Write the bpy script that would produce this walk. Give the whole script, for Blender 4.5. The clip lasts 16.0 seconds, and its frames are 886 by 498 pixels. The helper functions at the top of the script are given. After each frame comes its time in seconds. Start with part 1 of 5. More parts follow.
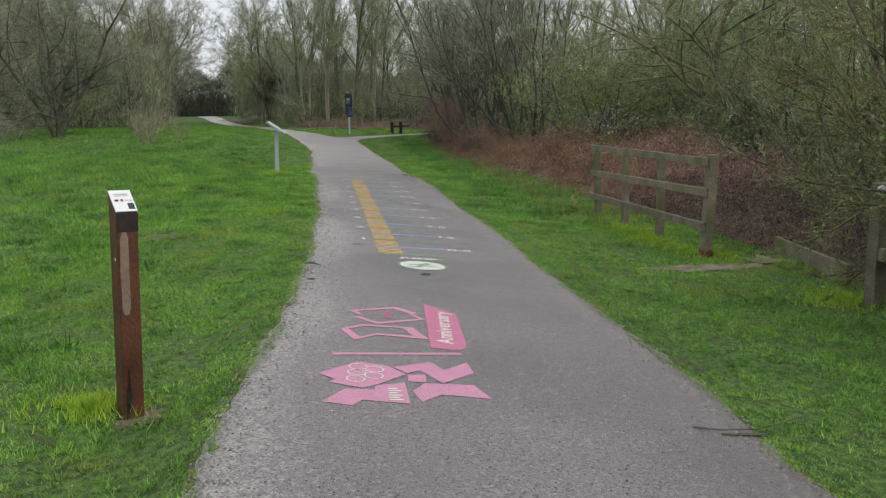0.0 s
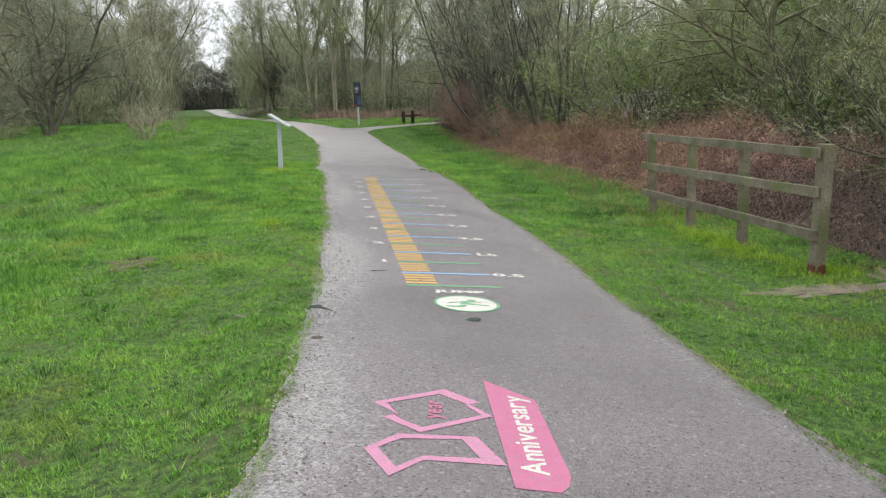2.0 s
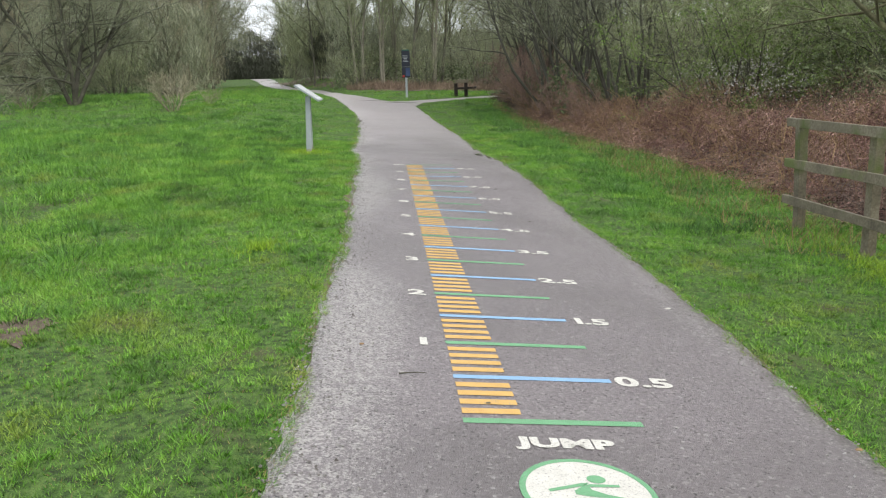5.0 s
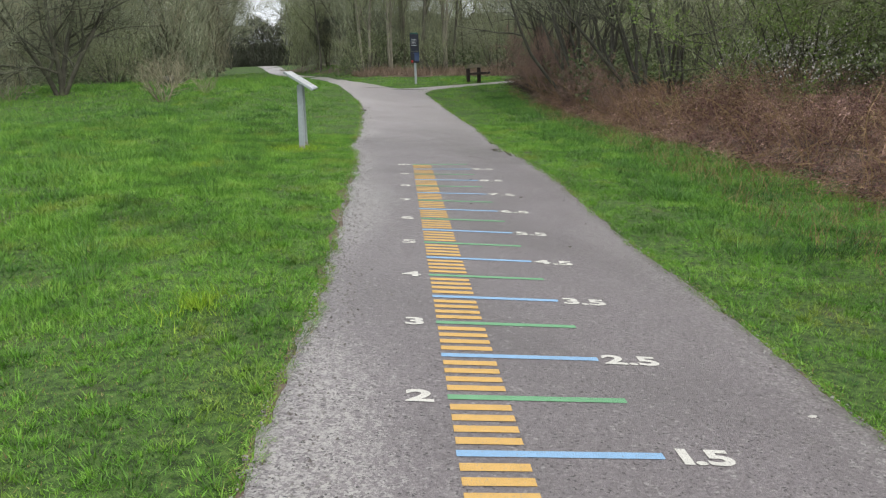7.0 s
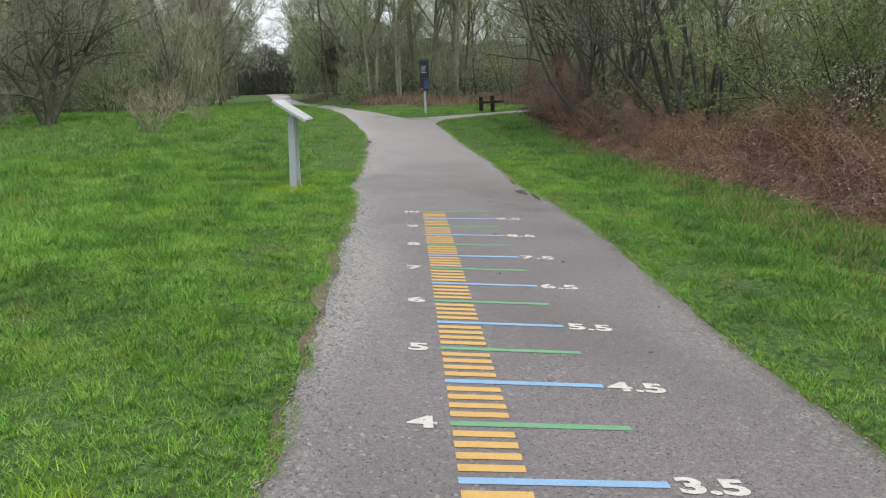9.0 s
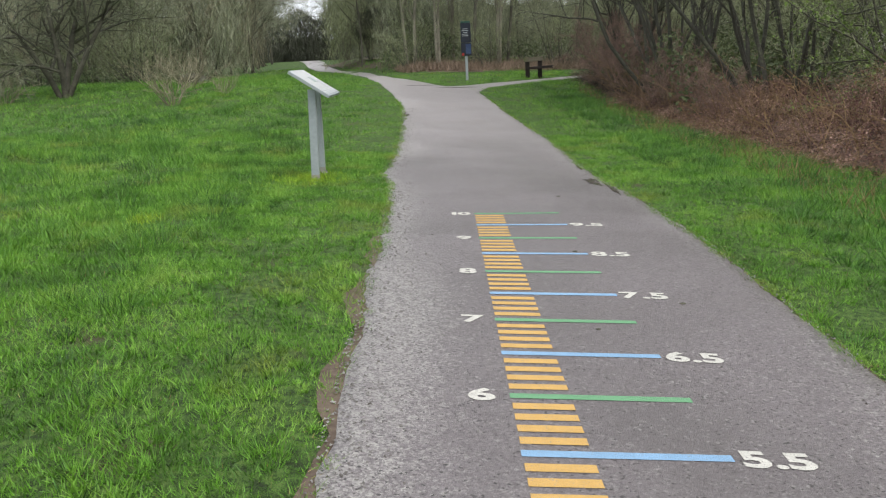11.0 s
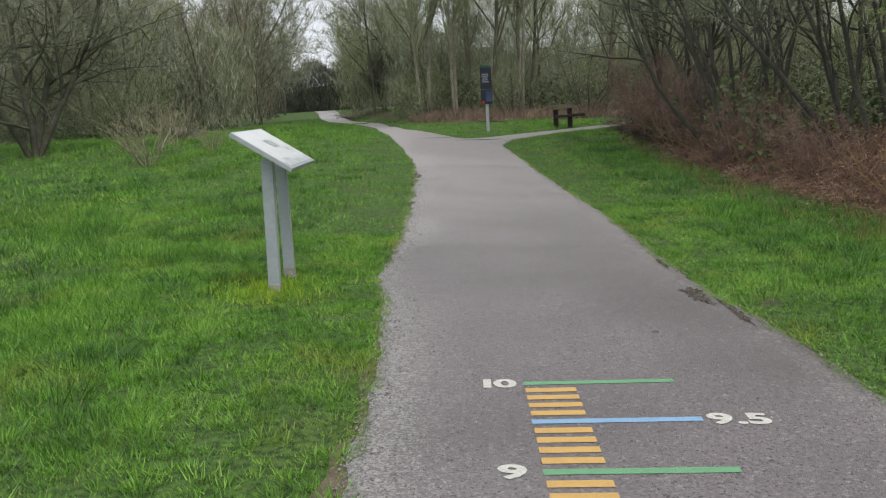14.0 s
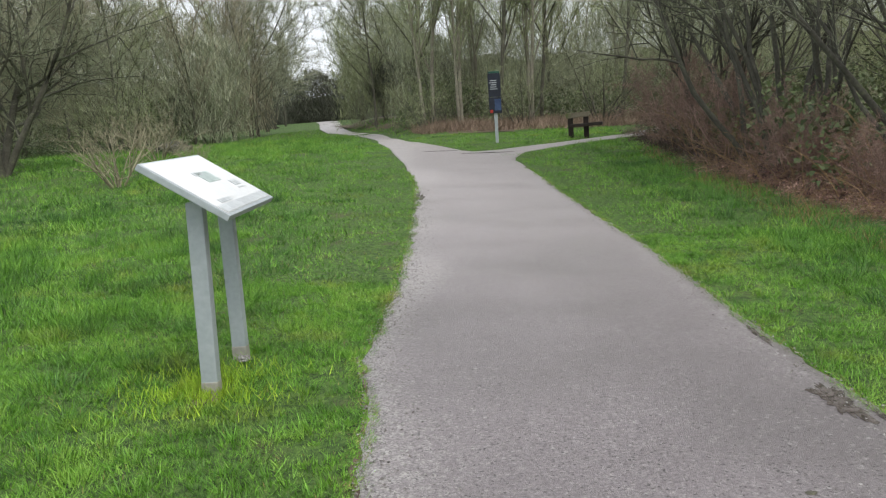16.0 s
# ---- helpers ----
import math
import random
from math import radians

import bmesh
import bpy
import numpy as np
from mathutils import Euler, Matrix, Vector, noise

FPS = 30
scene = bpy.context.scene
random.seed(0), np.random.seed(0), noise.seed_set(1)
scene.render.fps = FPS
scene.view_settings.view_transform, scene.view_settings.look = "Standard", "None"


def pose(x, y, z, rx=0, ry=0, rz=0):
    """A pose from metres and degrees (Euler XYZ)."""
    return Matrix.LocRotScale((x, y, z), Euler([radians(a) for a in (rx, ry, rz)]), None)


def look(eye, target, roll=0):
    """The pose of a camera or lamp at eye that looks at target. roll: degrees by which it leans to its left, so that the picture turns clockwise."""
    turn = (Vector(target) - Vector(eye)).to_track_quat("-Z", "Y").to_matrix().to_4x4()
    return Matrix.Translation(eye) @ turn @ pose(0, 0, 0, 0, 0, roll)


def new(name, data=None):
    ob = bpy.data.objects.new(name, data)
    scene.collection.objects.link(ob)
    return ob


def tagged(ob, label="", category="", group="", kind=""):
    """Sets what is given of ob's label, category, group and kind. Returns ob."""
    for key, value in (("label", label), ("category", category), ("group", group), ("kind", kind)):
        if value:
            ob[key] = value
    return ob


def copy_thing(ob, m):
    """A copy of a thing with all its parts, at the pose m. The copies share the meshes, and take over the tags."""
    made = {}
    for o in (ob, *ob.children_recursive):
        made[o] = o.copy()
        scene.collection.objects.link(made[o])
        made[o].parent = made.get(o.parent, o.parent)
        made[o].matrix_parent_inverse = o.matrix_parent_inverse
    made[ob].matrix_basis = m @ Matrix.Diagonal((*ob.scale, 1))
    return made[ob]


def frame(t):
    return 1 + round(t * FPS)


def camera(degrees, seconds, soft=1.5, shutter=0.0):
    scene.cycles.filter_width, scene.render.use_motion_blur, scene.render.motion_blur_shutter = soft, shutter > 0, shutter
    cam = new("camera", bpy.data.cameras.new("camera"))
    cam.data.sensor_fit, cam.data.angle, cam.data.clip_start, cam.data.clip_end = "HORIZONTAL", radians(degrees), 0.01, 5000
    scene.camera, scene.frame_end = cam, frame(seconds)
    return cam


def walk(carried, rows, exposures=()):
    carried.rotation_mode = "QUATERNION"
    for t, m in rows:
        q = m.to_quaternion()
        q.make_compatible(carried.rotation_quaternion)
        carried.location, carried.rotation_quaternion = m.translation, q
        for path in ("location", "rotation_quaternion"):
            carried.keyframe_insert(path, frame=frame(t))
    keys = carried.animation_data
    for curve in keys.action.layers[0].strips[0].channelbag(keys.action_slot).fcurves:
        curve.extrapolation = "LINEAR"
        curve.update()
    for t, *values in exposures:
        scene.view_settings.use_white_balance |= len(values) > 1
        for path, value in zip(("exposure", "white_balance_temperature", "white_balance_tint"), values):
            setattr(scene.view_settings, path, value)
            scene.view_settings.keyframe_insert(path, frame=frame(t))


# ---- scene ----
cam = camera(59.0, 16.0, soft=1.2)
PATH = [
    (0, (-0.489, -8.177, 1.432), (-0.209, -6.225, 1.096), -0.8),
    (0.5, (-0.571, -7.667, 1.446), (-0.296, -5.716, 1.103), -1.4),
    (1, (-0.522, -7.136, 1.417), (-0.262, -5.184, 1.072), -1.8),
    (1.5, (-0.538, -6.638, 1.409), (-0.288, -4.686, 1.053), -1.6),
    (2, (-0.489, -6.147, 1.43), (-0.237, -4.196, 1.065), -2.1),
    (2.5, (-0.447, -5.645, 1.448), (-0.207, -3.697, 1.063), -1.9),
    (3, (-0.391, -5.108, 1.445), (-0.148, -3.166, 1.035), -1.1),
    (3.5, (-0.314, -4.541, 1.422), (-0.076, -2.601, 1.0), -0.6),
    (4, (-0.297, -4.086, 1.455), (-0.056, -2.148, 1.025), -0.6),
    (4.5, (-0.22, -3.541, 1.418), (0.006, -1.602, 0.986), -0.7),
    (5, (-0.263, -3.055, 1.417), (-0.137, -1.106, 0.988), -1.5),
    (5.2, (-0.294, -2.917, 1.47), (-0.191, -0.968, 1.032), -1.1),
    (7.5, (-0.099, -0.615, 1.382), (-0.006, 1.325, 0.903), -2.2),
    (8, (-0.075, -0.151, 1.392), (0.024, 1.783, 0.892), -2.0),
    (8.5, (-0.097, 0.458, 1.364), (-0.006, 2.393, 0.866), -2.5),
    (9, (-0.126, 0.899, 1.38), (-0.05, 2.858, 0.986), -2.0),
    (9.2, (-0.145, 1.114, 1.416), (-0.116, 3.074, 1.024), -2.1),
    (11.3, (-0.218, 3.209, 1.414), (-0.252, 5.15, 0.935), -3.0),
    (11.5, (-0.198, 3.416, 1.443), (-0.238, 5.362, 0.981), -3.2),
    (12, (-0.243, 3.95, 1.44), (-0.27, 5.905, 1.019), -2.8),
    (12.5, (-0.203, 4.499, 1.443), (-0.245, 6.463, 1.071), -3.3),
    (13, (-0.239, 5.057, 1.441), (-0.281, 7.026, 1.093), -3.5),
    (13.5, (-0.234, 5.56, 1.461), (-0.289, 7.532, 1.133), -3.5),
    (14, (-0.245, 6.115, 1.444), (-0.31, 8.082, 1.086), -3.5),
    (14.5, (-0.241, 6.616, 1.485), (-0.305, 8.576, 1.093), -3.3),
    (15, (-0.222, 7.142, 1.492), (-0.299, 9.103, 1.106), -3.3),
    (16, (-0.316, 8.095, 1.478), (-0.393, 10.066, 1.142), -4.2),
]
walk(cam, [(t, look(eye, target, roll)) for t, eye, target, roll in PATH], [(0, -0.1), (1, -0.07), (2, 0.42), (3.5, 0.46), (5, 0.42), (7.5, 0.2), (9, 0.22), (12.5, 0.2), (14, -0.02), (14.5, 0.08), (15, 0.21), (15.5, 0.26), (16, 0.31)])

# ---- world, sun ----
world = bpy.data.worlds.new("overcast_sky")
scene.world = world
world.use_nodes = True
wn, wl = world.node_tree.nodes, world.node_tree.links
wn.clear()
sky = wn.new("ShaderNodeTexSky")
sky.sky_type, sky.sun_disc = "NISHITA", False
sky.sun_elevation, sky.sun_rotation = radians(57), radians(141)
sky.air_density, sky.dust_density, sky.ozone_density = 1.0, 4.0, 1.0
cloud = wn.new("ShaderNodeTexNoise")
cloud.inputs["Scale"].default_value = 2.2
cloud.inputs["Detail"].default_value = 5
ramp = wn.new("ShaderNodeValToRGB")
ramp.color_ramp.elements[0].position, ramp.color_ramp.elements[0].color = 0.3, (8.2, 8.6, 9.2, 1)
ramp.color_ramp.elements[1].position, ramp.color_ramp.elements[1].color = 0.75, (10.0, 10.2, 10.5, 1)
mixw = wn.new("ShaderNodeMixRGB")
mixw.inputs["Fac"].default_value = 0.88
bg = wn.new("ShaderNodeBackground")
bg.inputs["Strength"].default_value = 0.11
wout = wn.new("ShaderNodeOutputWorld")
wl.new(cloud.outputs["Fac"], ramp.inputs["Fac"])
wl.new(sky.outputs["Color"], mixw.inputs["Color1"])
wl.new(ramp.outputs["Color"], mixw.inputs["Color2"])
wl.new(mixw.outputs["Color"], bg.inputs["Color"])
wl.new(bg.outputs["Background"], wout.inputs["Surface"])
sun_data = bpy.data.lights.new("sun", "SUN")
sun_data.energy, sun_data.angle, sun_data.color = 1.4, radians(35), (1.0, 0.97, 0.92)
new("sun", sun_data).matrix_world = look((0, 0, 40), (-16, 20, 0))


# ---- materials ----
def material(name, stops, scale=8.0, rough=0.85, bump=0.25, fine=60.0, detail=6.0, metal=0.0, island=0.0, obj=0.0, patch=None, coat=0.0):
    """Colour from a noise at two scales through the stops; island/obj vary the brightness piece by piece."""
    m = bpy.data.materials.new(name)
    m.use_nodes = True
    n, l = m.node_tree.nodes, m.node_tree.links
    b = n["Principled BSDF"]
    b.inputs["Roughness"].default_value = rough
    b.inputs["Metallic"].default_value = metal
    b.inputs["Coat Weight"].default_value = coat
    tc = n.new("ShaderNodeTexCoord")
    big, small = n.new("ShaderNodeTexNoise"), n.new("ShaderNodeTexNoise")
    for tex, s in ((big, scale), (small, fine)):
        tex.inputs["Scale"].default_value, tex.inputs["Detail"].default_value = s, detail
        l.new(tc.outputs["Object"], tex.inputs["Vector"])
    mixf = n.new("ShaderNodeMath")
    mixf.operation = "MULTIPLY_ADD"
    mixf.inputs[1].default_value = 0.45
    half = n.new("ShaderNodeMath")
    half.operation = "MULTIPLY"
    half.inputs[1].default_value = 0.55
    l.new(big.outputs["Fac"], half.inputs[0])
    l.new(small.outputs["Fac"], mixf.inputs[0])
    l.new(half.outputs[0], mixf.inputs[2])
    r = n.new("ShaderNodeValToRGB")
    r.color_ramp.elements.remove(r.color_ramp.elements[1])
    for i, (p, c) in enumerate(stops):
        e = r.color_ramp.elements[0] if i == 0 else r.color_ramp.elements.new(p)
        e.position, e.color = p, (*c, 1)
    l.new(mixf.outputs[0], r.inputs["Fac"])
    col = r.outputs["Color"]
    if patch:
        c2, pscale, lo, hi = patch
        pn = n.new("ShaderNodeTexNoise")
        pn.inputs["Scale"].default_value, pn.inputs["Detail"].default_value = pscale, 4
        l.new(tc.outputs["Object"], pn.inputs["Vector"])
        pr = n.new("ShaderNodeMapRange")
        pr.inputs["From Min"].default_value, pr.inputs["From Max"].default_value = lo, hi
        l.new(pn.outputs["Fac"], pr.inputs["Value"])
        pm = n.new("ShaderNodeMixRGB")
        pm.inputs["Color2"].default_value = (*c2, 1)
        l.new(pr.outputs["Result"], pm.inputs["Fac"])
        l.new(col, pm.inputs["Color1"])
        col = pm.outputs["Color"]
    if island or obj:
        src = n.new("ShaderNodeNewGeometry").outputs["Random Per Island"] if island else n.new("ShaderNodeObjectInfo").outputs["Random"]
        k = island or obj
        mr = n.new("ShaderNodeMapRange")
        mr.inputs["To Min"].default_value, mr.inputs["To Max"].default_value = 1 - k, 1 + k
        l.new(src, mr.inputs["Value"])
        hs = n.new("ShaderNodeHueSaturation")
        l.new(mr.outputs["Result"], hs.inputs["Value"])
        l.new(col, hs.inputs["Color"])
        col = hs.outputs["Color"]
    l.new(col, b.inputs["Base Color"])
    if bump:
        bp = n.new("ShaderNodeBump")
        bp.inputs["Strength"].default_value, bp.inputs["Distance"].default_value = bump, 0.01
        l.new(small.outputs["Fac"], bp.inputs["Height"])
        l.new(bp.outputs["Normal"], b.inputs["Normal"])
    return m


M_GROUND = material("meadow_soil", [(0.4, (0.02, 0.036, 0.007)), (0.47, (0.04, 0.085, 0.012)), (0.53, (0.066, 0.138, 0.02)), (0.6, (0.11, 0.18, 0.037))], 22, 0.95, 1.0, 150, patch=((0.08, 0.072, 0.036), 2.4, 0.58, 0.74))
M_GRASS = material("grass", [(0.39, (0.055, 0.14, 0.014)), (0.46, (0.108, 0.27, 0.022)), (0.53, (0.16, 0.355, 0.034)), (0.61, (0.23, 0.41, 0.056))], 1.7, 0.6, 0, 16, detail=4.0, island=0.32, patch=((0.27, 0.31, 0.05), 1.3, 0.55, 0.78))
M_MOSS = material("yellow_green_grass", [(0.35, (0.2, 0.37, 0.018)), (0.65, (0.36, 0.5, 0.04))], 3, 0.7, 0, 9, island=0.4)
M_THATCH = material("worn_yellowing_turf", [(0.36, (0.17, 0.14, 0.055)), (0.5, (0.29, 0.25, 0.09)), (0.64, (0.42, 0.36, 0.17))], 2.5, 0.9, 0, 12, island=0.4)
M_STRAW = material("dead_grass", [(0.35, (0.2, 0.12, 0.06)), (0.65, (0.36, 0.25, 0.13))], 2, 0.9, 0, 9, island=0.35)
M_BRAMBLE = material("dead_bramble", [(0.38, (0.085, 0.04, 0.036)), (0.48, (0.2, 0.108, 0.092)), (0.6, (0.46, 0.3, 0.24))], 1.6, 0.9, 0, 9, island=0.65)
# Darker copy of M_BRAMBLE: browner canes, with the shade of deep gaps in the colour.
M_BRAMBLE_DARK = material("shaded_bramble", [(0.38, (0.028, 0.02, 0.017)), (0.48, (0.07, 0.048, 0.04)), (0.6, (0.25, 0.185, 0.145))], 1.6, 0.9, 0, 9, island=0.65)
M_LITTER = material("leaf_litter", [(0.35, (0.06, 0.045, 0.032)), (0.6, (0.14, 0.1, 0.07)), (0.75, (0.23, 0.165, 0.11))], 2.0, 0.95, 0.9, 40)
M_ASPHALT = material("worn_asphalt", [(0.37, (0.12, 0.105, 0.109)), (0.46, (0.187, 0.164, 0.169)), (0.54, (0.224, 0.198, 0.202)), (0.62, (0.29, 0.26, 0.262)), (0.72, (0.47, 0.44, 0.42))], 60, 0.4, 0.7, 150, patch=((0.142, 0.127, 0.126), 0.5, 0.42, 0.75))


def add_wear_sheen(m):
    """Pale chippings where the attribute 'wear' is high, single pale stones, damp bands across the path, and a far
    sheen painted into the base colour.
    """
    n, l = m.node_tree.nodes, m.node_tree.links
    b = n["Principled BSDF"]
    col = b.inputs["Base Color"].links[0].from_socket
    tc = n.new("ShaderNodeTexCoord")

    def maths(op, a, k, c):
        x = n.new("ShaderNodeMath")
        x.operation = op
        for socket, v in zip(x.inputs, (a, k, c)):
            if isinstance(v, float):
                socket.default_value = v
            else:
                l.new(v, socket)
        return x.outputs[0]

    def ranged(v, lo, hi, to_lo=0.0, to_hi=1.0):
        x = n.new("ShaderNodeMapRange")
        for key, value in (("From Min", lo), ("From Max", hi), ("To Min", to_lo), ("To Max", to_hi)):
            x.inputs[key].default_value = value
        l.new(v, x.inputs["Value"])
        return x.outputs["Result"]

    def blend(fac, c1, c2):
        x = n.new("ShaderNodeMixRGB")
        x.inputs["Color2"].default_value = (*c2, 1)
        l.new(fac, x.inputs["Fac"])
        l.new(c1, x.inputs["Color1"])
        return x.outputs["Color"]

    def noise_at(scale, detail, squash=None):
        x = n.new("ShaderNodeTexNoise")
        x.inputs["Scale"].default_value, x.inputs["Detail"].default_value = scale, detail
        v = tc.outputs["Object"]
        if squash:
            mp = n.new("ShaderNodeMapping")
            mp.inputs["Scale"].default_value = squash
            l.new(v, mp.inputs["Vector"])
            v = mp.outputs["Vector"]
        l.new(v, x.inputs["Vector"])
        return x.outputs["Fac"]

    def stones(scale):
        x = n.new("ShaderNodeTexVoronoi")
        x.inputs["Scale"].default_value = scale
        l.new(tc.outputs["Object"], x.inputs["Vector"])
        sep = n.new("ShaderNodeSeparateColor")
        l.new(x.outputs["Color"], sep.inputs["Color"])
        return sep.outputs["Red"]

    at = n.new("ShaderNodeAttribute")
    at.attribute_name = "wear"
    chips = maths("MULTIPLY_ADD", noise_at(26, 8), 1.5, maths("MULTIPLY_ADD", at.outputs["Fac"], 0.62, stones(120)))
    col = blend(ranged(chips, 1.58, 2.35), col, (0.45, 0.43, 0.405))
    grit = maths("MULTIPLY_ADD", noise_at(1.8, 4), 0.05, stones(75))
    col = blend(ranged(grit, 0.995, 1.04), col, (0.42, 0.4, 0.385))
    dark = maths("MULTIPLY_ADD", noise_at(2.6, 4), -0.06, stones(110))
    col = blend(ranged(dark, 0.03, -0.01), col, (0.06, 0.054, 0.052))
    # Grazing sky sheen of the path ahead, mixed into the base colour as pale grey.
    far_sheen = n.new("ShaderNodeAttribute")
    far_sheen.attribute_name = "far_sheen"
    col = blend(far_sheen.outputs["Fac"], col, (0.45, 0.41, 0.41))
    bands = noise_at(0.9, 6, (0.7, 1.25, 1.0))
    col = blend(ranged(bands, 0.48, 0.72, 0.0, 0.14), col, (0.1, 0.088, 0.087))
    l.new(col, b.inputs["Base Color"])
    l.new(ranged(bands, 0.38, 0.68, 0.42, 0.32), b.inputs["Roughness"])
    b.inputs["Specular IOR Level"].default_value = 0.6


add_wear_sheen(M_ASPHALT)
M_EDGE = material("crumbled_path_edge", [(0.42, (0.16, 0.145, 0.13)), (0.52, (0.27, 0.26, 0.245)), (0.62, (0.45, 0.44, 0.42))], 9, 0.8, 0.9, 75)
M_SOIL = material("bare_soil", [(0.35, (0.075, 0.052, 0.038)), (0.65, (0.18, 0.135, 0.1))], 3, 0.95, 0.8, 40)
M_SOIL_PALE = material("dry_pale_soil", [(0.35, (0.12, 0.096, 0.07)), (0.65, (0.28, 0.235, 0.18))], 7, 0.95, 0.9, 50)
M_WET = material("wet_mud", [(0.42, (0.05, 0.04, 0.034)), (0.58, (0.15, 0.13, 0.12))], 26, 0.1, 0.25, 90)
M_BARK = material("grey_brown_bark", [(0.35, (0.055, 0.052, 0.039)), (0.55, (0.11, 0.105, 0.078)), (0.7, (0.18, 0.19, 0.115))], 3, 0.95, 0.8, 22)
M_BARK_DARK = material("dark_willow_bark", [(0.35, (0.046, 0.044, 0.036)), (0.55, (0.098, 0.095, 0.075)), (0.7, (0.17, 0.18, 0.115))], 3, 0.95, 0.8, 22)
M_BARK_LICHEN = material("lichen_yellow_bark", [(0.35, (0.085, 0.08, 0.048)), (0.55, (0.17, 0.165, 0.09)), (0.7, (0.27, 0.27, 0.13))], 3, 0.95, 0.8, 22)
M_BARK_PALE = material("pale_bark", [(0.35, (0.16, 0.145, 0.11)), (0.6, (0.32, 0.3, 0.23))], 2, 0.95, 0.6, 18)
M_TWIG = material("dark_twig", [(0.35, (0.19, 0.207, 0.135)), (0.65, (0.4, 0.42, 0.285))], 0.7, 0.95, 0, 4, island=0.4)
M_TWIG_OLIVE = material("olive_twig", [(0.35, (0.18, 0.205, 0.105)), (0.65, (0.4, 0.44, 0.245))], 0.7, 0.95, 0, 4, island=0.45)
M_TWIG_BUD = material("budding_twig", [(0.35, (0.13, 0.115, 0.055)), (0.65, (0.26, 0.235, 0.12))], 0.7, 0.95, 0, 4, island=0.4)
M_TREELINE = material("far_treeline", [(0.35, (0.06, 0.064, 0.048)), (0.65, (0.13, 0.135, 0.1))], 0.5, 0.95, 0, 2, island=0.35)
M_WATER = material("ditch_water", [(0.35, (0.03, 0.035, 0.03)), (0.65, (0.05, 0.055, 0.05))], 1, 0.06, 0.05, 12)
M_TWIG_RUST = material("rust_twig", [(0.35, (0.215, 0.195, 0.13)), (0.65, (0.4, 0.36, 0.245))], 0.7, 0.95, 0, 4, island=0.4)
M_LEAF = material("young_leaf", [(0.35, (0.11, 0.18, 0.03)), (0.65, (0.22, 0.33, 0.07))], 1, 0.7, 0, 6, island=0.45)
M_WOOD = material("weathered_timber", [(0.35, (0.11, 0.093, 0.066)), (0.55, (0.205, 0.18, 0.128)), (0.7, (0.3, 0.275, 0.2))], 4, 0.9, 0.6, 45, obj=0.15, patch=((0.12, 0.14, 0.05), 2.5, 0.52, 0.66))
M_STAIN = material("brown_stained_timber", [(0.35, (0.05, 0.016, 0.007)), (0.55, (0.115, 0.04, 0.016)), (0.7, (0.17, 0.065, 0.028))], 5, 0.55, 0.35, 50)
M_GROOVE = material("faded_groove", [(0.35, (0.17, 0.115, 0.085)), (0.65, (0.28, 0.2, 0.155))], 6, 0.8, 0.4, 40)
M_DARK = material("dark_end_grain", [(0.4, (0.016, 0.011, 0.009)), (0.7, (0.04, 0.028, 0.02))], 6, 0.8, 0.4, 40)
M_STEEL = material("grey_painted_steel", [(0.35, (0.33, 0.37, 0.39)), (0.65, (0.43, 0.47, 0.49))], 3, 0.5, 0.08, 30)
M_STEEL_DIRTY = material("muddy_painted_steel", [(0.35, (0.3, 0.29, 0.25)), (0.65, (0.4, 0.38, 0.33))], 8, 0.8, 0.3, 30)
M_WHITE = material("white_print", [(0.35, (0.72, 0.74, 0.75)), (0.65, (0.82, 0.83, 0.83))], 3, 0.25, 0.03, 30)
M_PRINT = material("grey_print", [(0.35, (0.4, 0.43, 0.44)), (0.65, (0.6, 0.63, 0.64))], 9, 0.4, 0, 30)
M_MAP = material("green_grey_print", [(0.35, (0.3, 0.38, 0.36)), (0.65, (0.5, 0.57, 0.54))], 14, 0.4, 0, 40)
M_INK = material("dark_ink", [(0.4, (0.02, 0.022, 0.025)), (0.7, (0.05, 0.05, 0.055))], 9, 0.4, 0, 30)
M_NAVY = material("navy_board", [(0.35, (0.006, 0.009, 0.017)), (0.65, (0.013, 0.018, 0.034))], 5, 0.35, 0.05, 30)
M_RED = material("red_print", [(0.4, (0.45, 0.03, 0.02)), (0.7, (0.55, 0.06, 0.04))], 5, 0.4, 0, 30)
M_BLUEPIC = material("blue_print", [(0.35, (0.012, 0.026, 0.08)), (0.65, (0.06, 0.1, 0.2))], 7, 0.35, 0, 30)
M_BRIAR = material("red_brown_briar", [(0.35, (0.16, 0.1, 0.082)), (0.65, (0.4, 0.275, 0.225))], 0.8, 0.9, 0, 6, island=0.45)
M_BRACKEN = material("dead_bracken", [(0.35, (0.13, 0.09, 0.065)), (0.65, (0.32, 0.24, 0.17))], 0.8, 0.9, 0, 5, island=0.4)
M_SEED = material("pale_seed_heads", [(0.35, (0.4, 0.38, 0.34)), (0.65, (0.6, 0.58, 0.54))], 5, 0.9, 0, 30, island=0.2)
M_IVY = material("dull_evergreen", [(0.35, (0.06, 0.09, 0.032)), (0.65, (0.15, 0.19, 0.075))], 0.6, 0.6, 0, 5, island=0.45)
M_BLOB = material("dark_moss", [(0.4, (0.012, 0.028, 0.016)), (0.6, (0.05, 0.085, 0.055))], 60, 0.6, 0.8, 160)
M_GREENCAP = material("green_cap", [(0.4, (0.01, 0.07, 0.045)), (0.7, (0.02, 0.12, 0.08))], 5, 0.4, 0, 30)


def paint(name, c, wear=0.62):
    return material(name, [(0.3, tuple(v * 0.82 for v in c)), (0.6, c)], 14, 0.7, 0.5, 130, patch=((0.3, 0.285, 0.27), 120, wear + 0.03, wear + 0.16))


